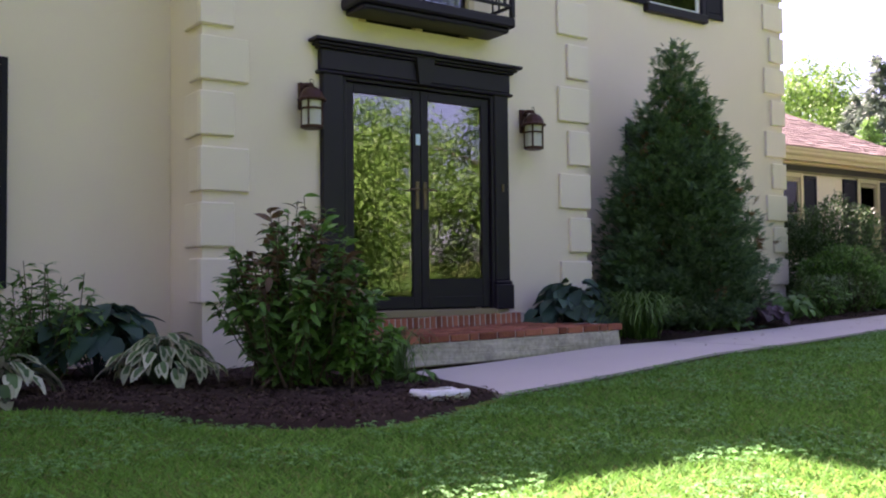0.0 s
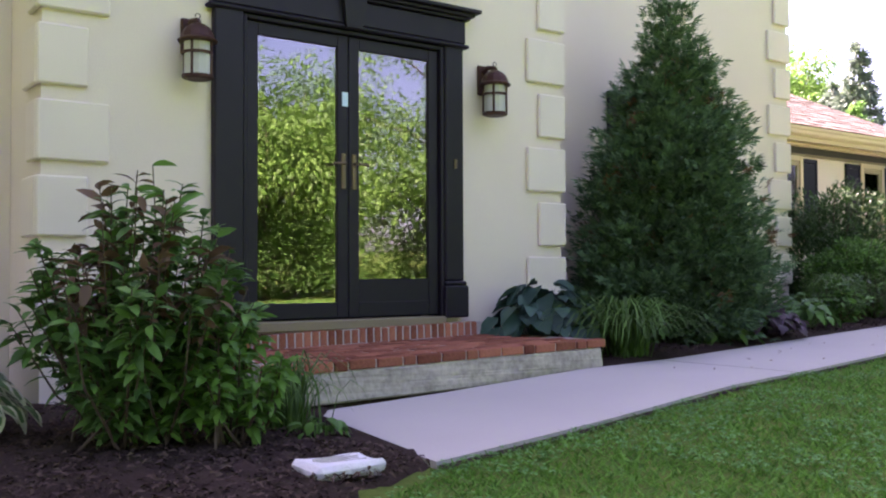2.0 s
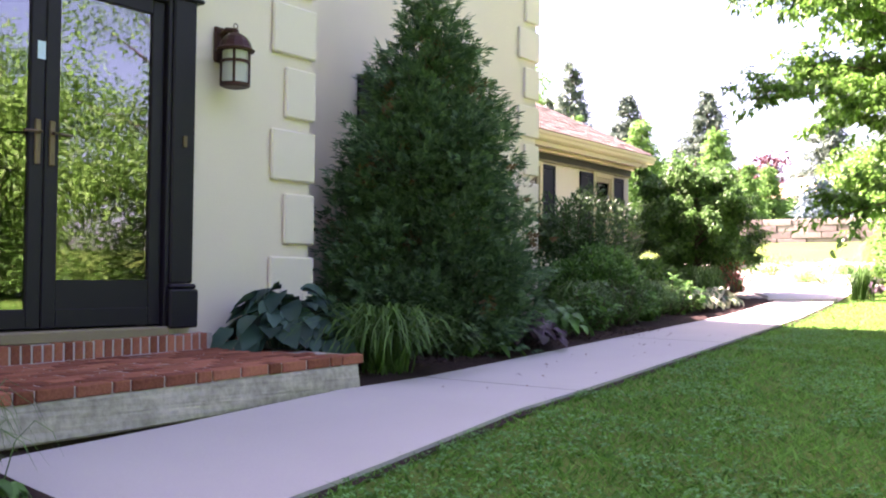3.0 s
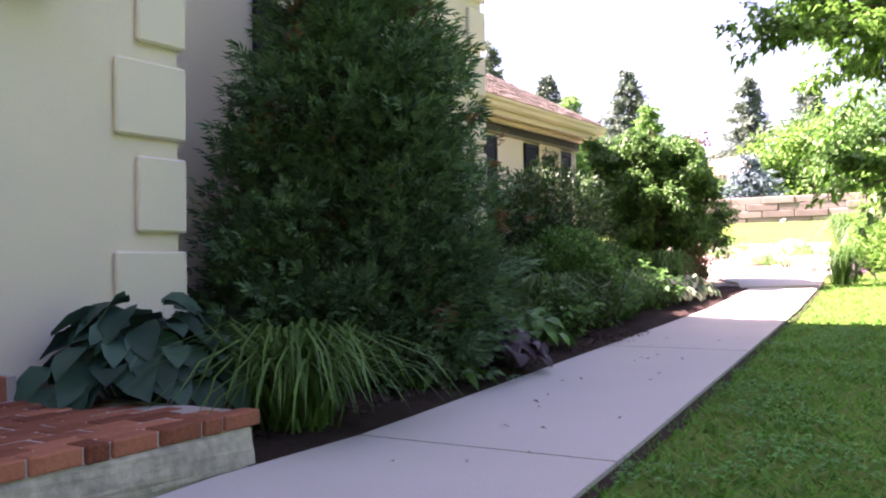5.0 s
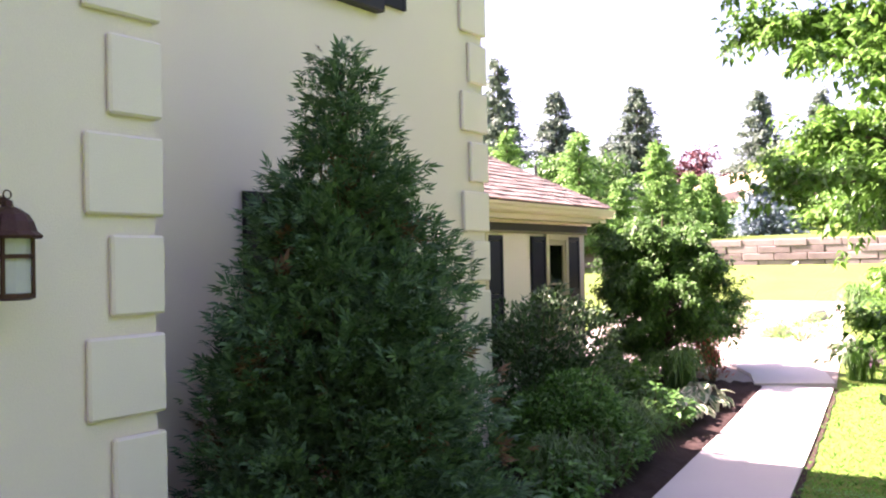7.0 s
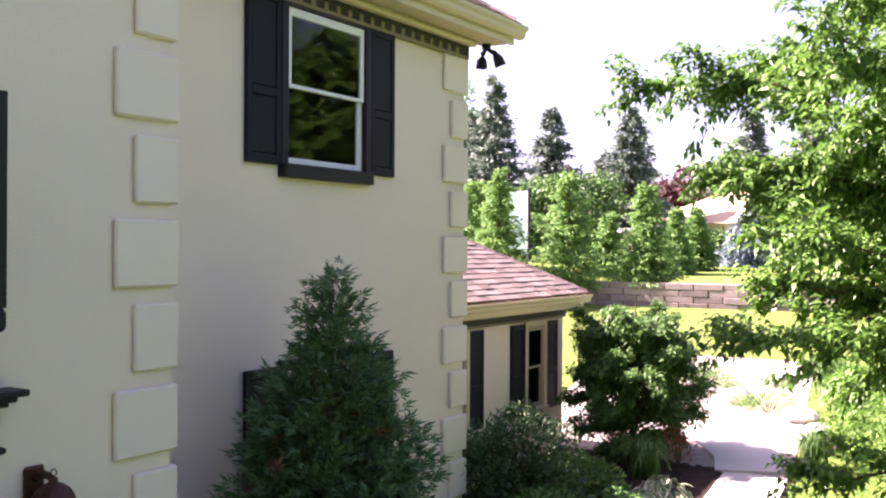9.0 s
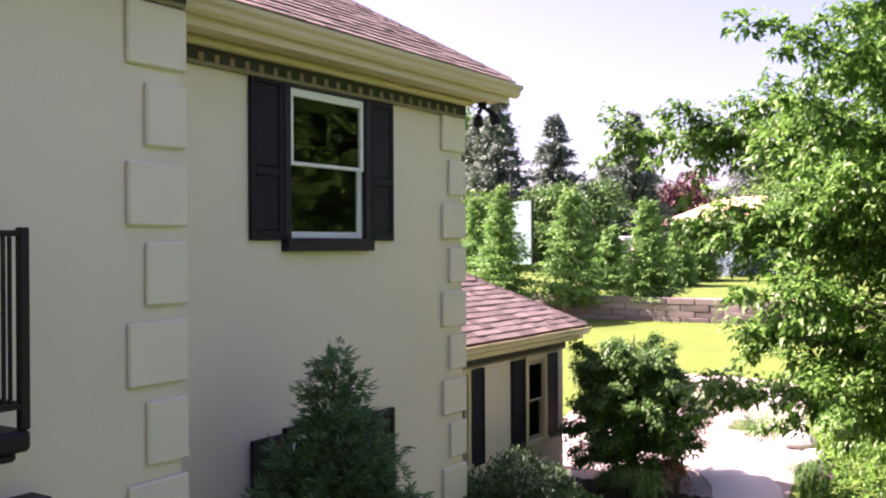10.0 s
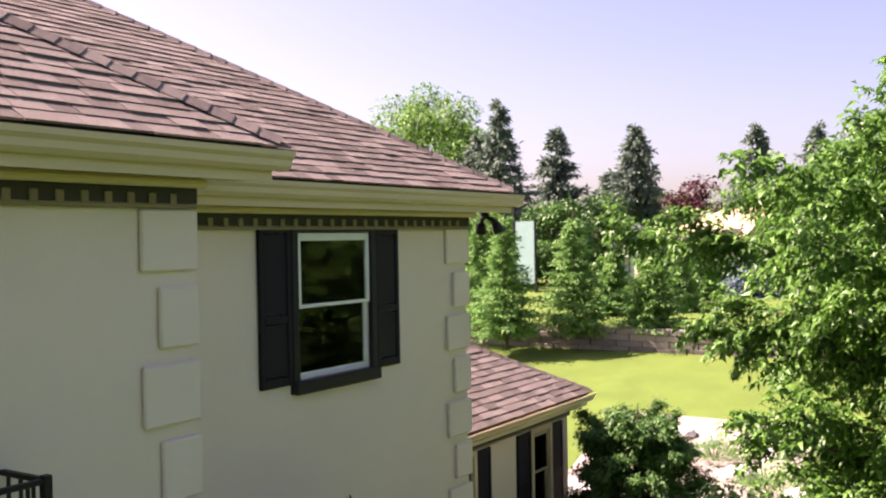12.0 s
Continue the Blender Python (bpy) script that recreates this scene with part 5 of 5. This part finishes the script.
# far lawn wall
rw = root("retaining_wall", 33.5, 14, 1.9, "low weathered block retaining wall behind the lawn", "wall", kind="structure")
RINV = Matrix.Translation(-rw.location)
me = bpy.data.meshes.new("block")
bm = bmesh.new()
add_box(bm, 0, 0.4, 0, 0.88, 0, 0.195, 0.015)
bm.to_mesh(me)
bm.free()
me.materials.append(BLOCK_WALL)
for row in range(4):
    for k in range(30):
        ob = new("block", me)
        ob.parent = rw
        ob.matrix_parent_inverse = RINV
        ob.location = (33.2 + RNG.uniform(-0.02, 0.02), 1.4 + k * 0.9 + (0.45 if row % 2 else 0), 1.85 + row * 0.2)
V, F = terrain_grid(np.linspace(33.5, 75, 20), np.linspace(1, 60, 20), 0.55)
tagged(np_mesh("terrace", V, F, LAWN), "grassy terrace above the retaining wall", "lawn", kind="structure")

# the big tree over the lawn
spray_tree("cherry_tree", 15.9, 2.3, float(ground_z(15.9)), 7.1, 3.3, L_CHERRY, "large sunlit cherry tree with drooping leafy branches", 104, 28, 52, 0.115, seed=4, low=0.13, far=((1.62, 3.6, 4.2, 0.75), (1.5, 2.9, 3.9, 0.75), (1.85, 3.2, 3.7, 0.95), (2.2, 2.2, 3.4, 0.75), (2.6, 3.0, 3.3, 1.05), (1.35, 4.2, 3.6, 0.8)))

# young firs on the terrace
def far_place(px, d):
    """Plan place at a bearing px from the view axis of the last look, d metres ahead."""
    u = (px - 784) / 1701
    return 4.274 + d * (0.838 + 0.5455 * u), 2.186 + d * (0.5455 - 0.838 * u)


for px, d, h, r in ((893, 31.6, 4.1, 1.2), (1015, 31.8, 4.0, 1.2), (1150, 31.2, 3.4, 1.0), (1085, 36, 2.4, 0.8), (1205, 36, 2.6, 0.6), (1240, 38, 2.6, 0.7), (850, 34, 3.6, 1.2)):
    x, y = far_place(px, d)
    conifer("young_fir", x, y, float(ground_z(x)) + 0.5, h, r, L_YOUNG, "bright green young fir on the terrace", 9000, 0.19, 0.02, 0.6)
# tall spruces, distance haze mixed into their leaf colour
for px, d, h, r in ((888, 56, 10.6, 3.0), (845, 58, 8.6, 3.0), (988, 60, 9.2, 2.9), (1128, 58, 9.0, 3.0), (1342, 62, 9.2, 3.2), (1450, 62, 9.2, 3.2), (1080, 66, 6.5, 3)):
    x, y = far_place(px, d)
    conifer("spruce_tree", x, y, float(ground_z(x)) + 0.3, h, r, L_SPRUCE_HAZY, "tall green spruce far behind, colour lightened for haze", 15000, 0.4, 0.22, 0.55)
x, y = far_place(1382, 46)
conifer("blue_spruce", x, y, 2.9, 3.9, 1.1, L_BLUESPRUCE, "small silvery blue spruce by the far house", 3000, 0.3, 0.2)
x, y = far_place(1330, 40)
conifer("blue_spruce", x, y, 2.5, 2.6, 1.8, L_BLUESPRUCE, "low spreading silvery blue spruce", 3000, 0.35, 0.2)
x, y = far_place(760, 66)
broadleaf("maple_tree", x, y, 3.0, 13.6, 4.2, L_MAPLE, "tall light green deciduous tree far behind", 22000, 0.32, 3, clumps=36, seed=6)
x, y = far_place(1245, 66)
broadleaf("copper_beech", x, y, 3.2, 6.6, 2.4, L_COPPER, "dark purple copper beech far behind", 6000, 0.36, 1, clumps=26, seed=7)
for k, (px, d, h, r) in enumerate(((985, 50, 4.2, 2.0), (860, 50, 4.0, 2.2), (1050, 56, 4.5, 2.5), (1190, 74, 4.6, 2.5), (1290, 76, 4.6, 2.4), (1420, 58, 5.0, 3), (1500, 55, 6, 3.5), (1600, 50, 7, 4), (1290, 44, 1.3, 1.2), (1440, 44, 3.4, 2.2), (1540, 40, 4.5, 2.5), (700, 80, 7, 5), (1180, 75, 5, 4))):
    x, y = far_place(px, d)
    broadleaf("leafy_tree", x, y, float(ground_z(x)) + 0.3, h, r, L_MAPLE if k % 2 else L_BUSH, "rounded green tree in the far planting", 5000, 0.32, h * 0.1, clumps=24, seed=30 + k, flat=1.0, low=0.05)

# trees behind the lawn, across from the door
for k, (x, y, h, r) in enumerate(((0, -13, 11, 4.5), (6, -12, 10, 4.2), (11, -13, 6.2, 3.6), (16, -12, 6.6, 3.6), (22, -10, 11, 5), (-7, -14, 11, 5), (28, -8, 10, 5), (13, -8, 5, 2.4), (19, -7, 5.5, 2.6))):
    broadleaf("garden_tree", x, y, float(ground_z(x)), h, r, L_MAPLE if k % 3 else L_CHERRY, "sunlit green tree across the lawn", 20000, 0.18, h * 0.12, clumps=40, seed=60 + k, flat=1.0, low=0.05)
for k in range(16):
    shrub("hedge_shrub", -6 + k * 2.4, -8.5 + (k % 3) * 0.7, 1.5, 2.4, 5200, (0.13, 0.45), L_MAPLE if k % 2 else L_BUSH, "sunlit green hedge shrub across the lawn", seed=40 + k)

# added tree outside the view; its shadow darkens the near lawn
broadleaf("garden_tree", -0.45, 4.7, float(ground_z(-0.7)), 8.2, 2.1, L_MAPLE, "unseen green tree added west of the door to shade the lawn", 16000, 0.2, 2.6, clumps=46, seed=83)

# added out-of-view trees that cut the western sky light on the facade
for k, (x, y, h, r) in enumerate(((-5, 2, 11, 4.2), (-8.5, -4, 11, 4.5), (-5.5, -9, 10, 4))):
    broadleaf("garden_tree", x, y, float(ground_z(x)), h, r, L_BUSH, "unseen green tree added west of the house to block sky light", 14000, 0.24, h * 0.15, clumps=44, seed=90 + k)

# neighbour's house
hx, hy = far_place(1225, 58)
nb = root("neighbour_house", hx, hy, 3.2, "distant tan roofed house with white porch", "house")
nb.rotation_euler = (0, 0, radians(-27))
box("wall", 0, 7, -3.6, 3.2, -0.3, 2.0, STUCCO, nb)
mesh_part("roof", [(-0.6, -4.4, 2.0), (-0.6, 4.0, 2.0), (7.6, 4.0, 2.0), (7.6, -4.4, 2.0), (3.5, -3.0, 4.0), (3.5, 0.6, 4.0)], [(0, 4, 5, 1), (1, 5, 2), (2, 5, 4, 3), (3, 4, 0), (0, 1, 2, 3)], FAR_ROOF, nb, "tan shingled hip roof")
px_, py_ = far_place(1108, 50)
porch = root("garden_porch", px_, py_, 3.0, "distant white posted porch with a flat roof", "porch")
porch.rotation_euler = (0, 0, radians(-27))
for q in (-0.55, -0.1, 0.45):
    box("porch_post", -0.1, 0.1, q, q + 0.18, -0.4, 1.5, WHITE_TRIM, porch, 0.02)
box("porch_roof", -0.6, 1.6, -0.85, 0.9, 1.501, 1.75, WHITE_TRIM, porch, 0.05)
box("porch_wall", 1.2, 1.5, -0.7, 0.8, -0.4, 1.5, STUCCO, porch)

# court screen
sx, sy = far_place(930, 46)
cs = root("court_screen", sx, sy, 2.8, "pale teal windscreen on tall court posts", "fence")
cs.rotation_euler = (0, 0, radians(-20))
box("screen", 0, 0.03, -0.65, 0.75, 0.6, 3.6, SCREEN_MESH, cs)
box("post", -0.05, 0.05, -0.75, -0.66, -0.3, 3.7, IRON, cs)
box("post", -0.05, 0.05, 0.76, 0.84, -0.3, 5.0, IRON, cs)

# ---- lawn blades ----
def grass(name, n, middle, spread, hmin, hmax, w):
    """Blades thinning out evenly round a middle."""
    P = np.column_stack([RNG.normal(middle[0], spread, n), RNG.normal(middle[1], spread * 0.7, n)])
    edge = np.interp(P[:, 0], BED_X, BED_Y)
    P = P[P[:, 1] < edge - 0.015]
    n = len(P)
    B = np.column_stack([P, ground_z(P[:, 0])])
    h = RNG.uniform(hmin, hmax, n)
    a = RNG.uniform(0, 2 * np.pi, n)
    S = np.column_stack([np.cos(a), np.sin(a), np.zeros(n)]) * (w * RNG.uniform(0.7, 1.4, n))[:, None]
    lean = np.column_stack([RNG.normal(0, 1.0, (n, 2)) * h[:, None], h * 0.8])
    V = np.stack([B - S, B + S, B + lean], 1).reshape(-1, 3)
    ob = np_mesh(name, V, np.arange(3 * n).reshape(-1, 3), GRASS)
    tagged(ob, "short green mown grass with clover", "grass", kind="stuff")


grass("grass", 120000, (3.6, 1.8), 3.0, 0.02, 0.05, 0.0045)
grass("grass", 130000, (9.5, 3.0), 6.0, 0.025, 0.055, 0.007)
grass("grass", 60000, (18, 2.5), 9.0, 0.03, 0.06, 0.012)


# clover patches among the grass
n = 32000
P = np.column_stack([RNG.uniform(1.8, 14, n), RNG.uniform(-0.5, 5.1, n)])
patch = np.array([noise.noise(Vector((p[0] * 1.7, p[1] * 1.7, 4.0))) for p in P])
P = P[(patch > -0.02) & (P[:, 1] < np.interp(P[:, 0], BED_X, BED_Y) - 0.05)]
n = len(P)
B = np.column_stack([P, ground_z(P[:, 0]) + RNG.uniform(0.03, 0.055, n)])
a = RNG.uniform(0, 2 * np.pi, n)
D3 = np.concatenate([np.column_stack([np.cos(a + k), np.sin(a + k), RNG.normal(0.1, 0.15, n)]) for k in (0, 2.1, 4.2)])
N3 = np.column_stack([RNG.normal(0, 0.25, (3 * n, 2)), np.ones(3 * n)])
clover = leaf_part("clover", np.tile(B, (3, 1)), D3, N3, RNG.uniform(0.013, 0.026, 3 * n), RNG.uniform(0.011, 0.021, 3 * n), L_CLOVER, None)
tagged(clover, "small green clover leaves in the lawn", "clover", kind="stuff")

# bare soil edge between walk and lawn
xs = np.linspace(5.1, 18.9, 70)
rows = []
for x in xs:
    o = walk_outer(x)
    w = 0.06 + 0.03 * noise.noise(Vector((x * 2.3, 0, 0)))
    rows += [(x, o - w, float(ground_z(x)) + 0.012), (x, o + 0.02, float(ground_z(x)) + 0.016)]
V = np.array(rows)
k = 2 * np.arange(len(xs) - 1)
tagged(np_mesh("soil_edge", V, np.stack([k, k + 2, k + 3, k + 1], 1), MULCH), "dark bare soil strip edging the walk", "soil", kind="structure")

# a few fallen leaves on the walk
n = 26
P = np.column_stack([RNG.uniform(7.6, 13, n), np.zeros(n), np.zeros(n)])
P[:, 1] = [RNG.uniform(walk_outer(x) + 0.2, walk_inner(x) - 0.05) for x in P[:, 0]]
P[:, 2] = ground_z(P[:, 0]) + 0.042
a = RNG.uniform(0, 2 * np.pi, n)
litter = leaf_part("fallen_leaves", P, np.column_stack([np.cos(a), np.sin(a), np.zeros(n)]), np.column_stack([RNG.normal(0, 0.2, (n, 2)), np.ones(n)]), RNG.uniform(0.02, 0.05, n), 0.016, L_BROWN, None)
tagged(litter, "small dry fallen leaves on the walk", "leaves", kind="stuff")
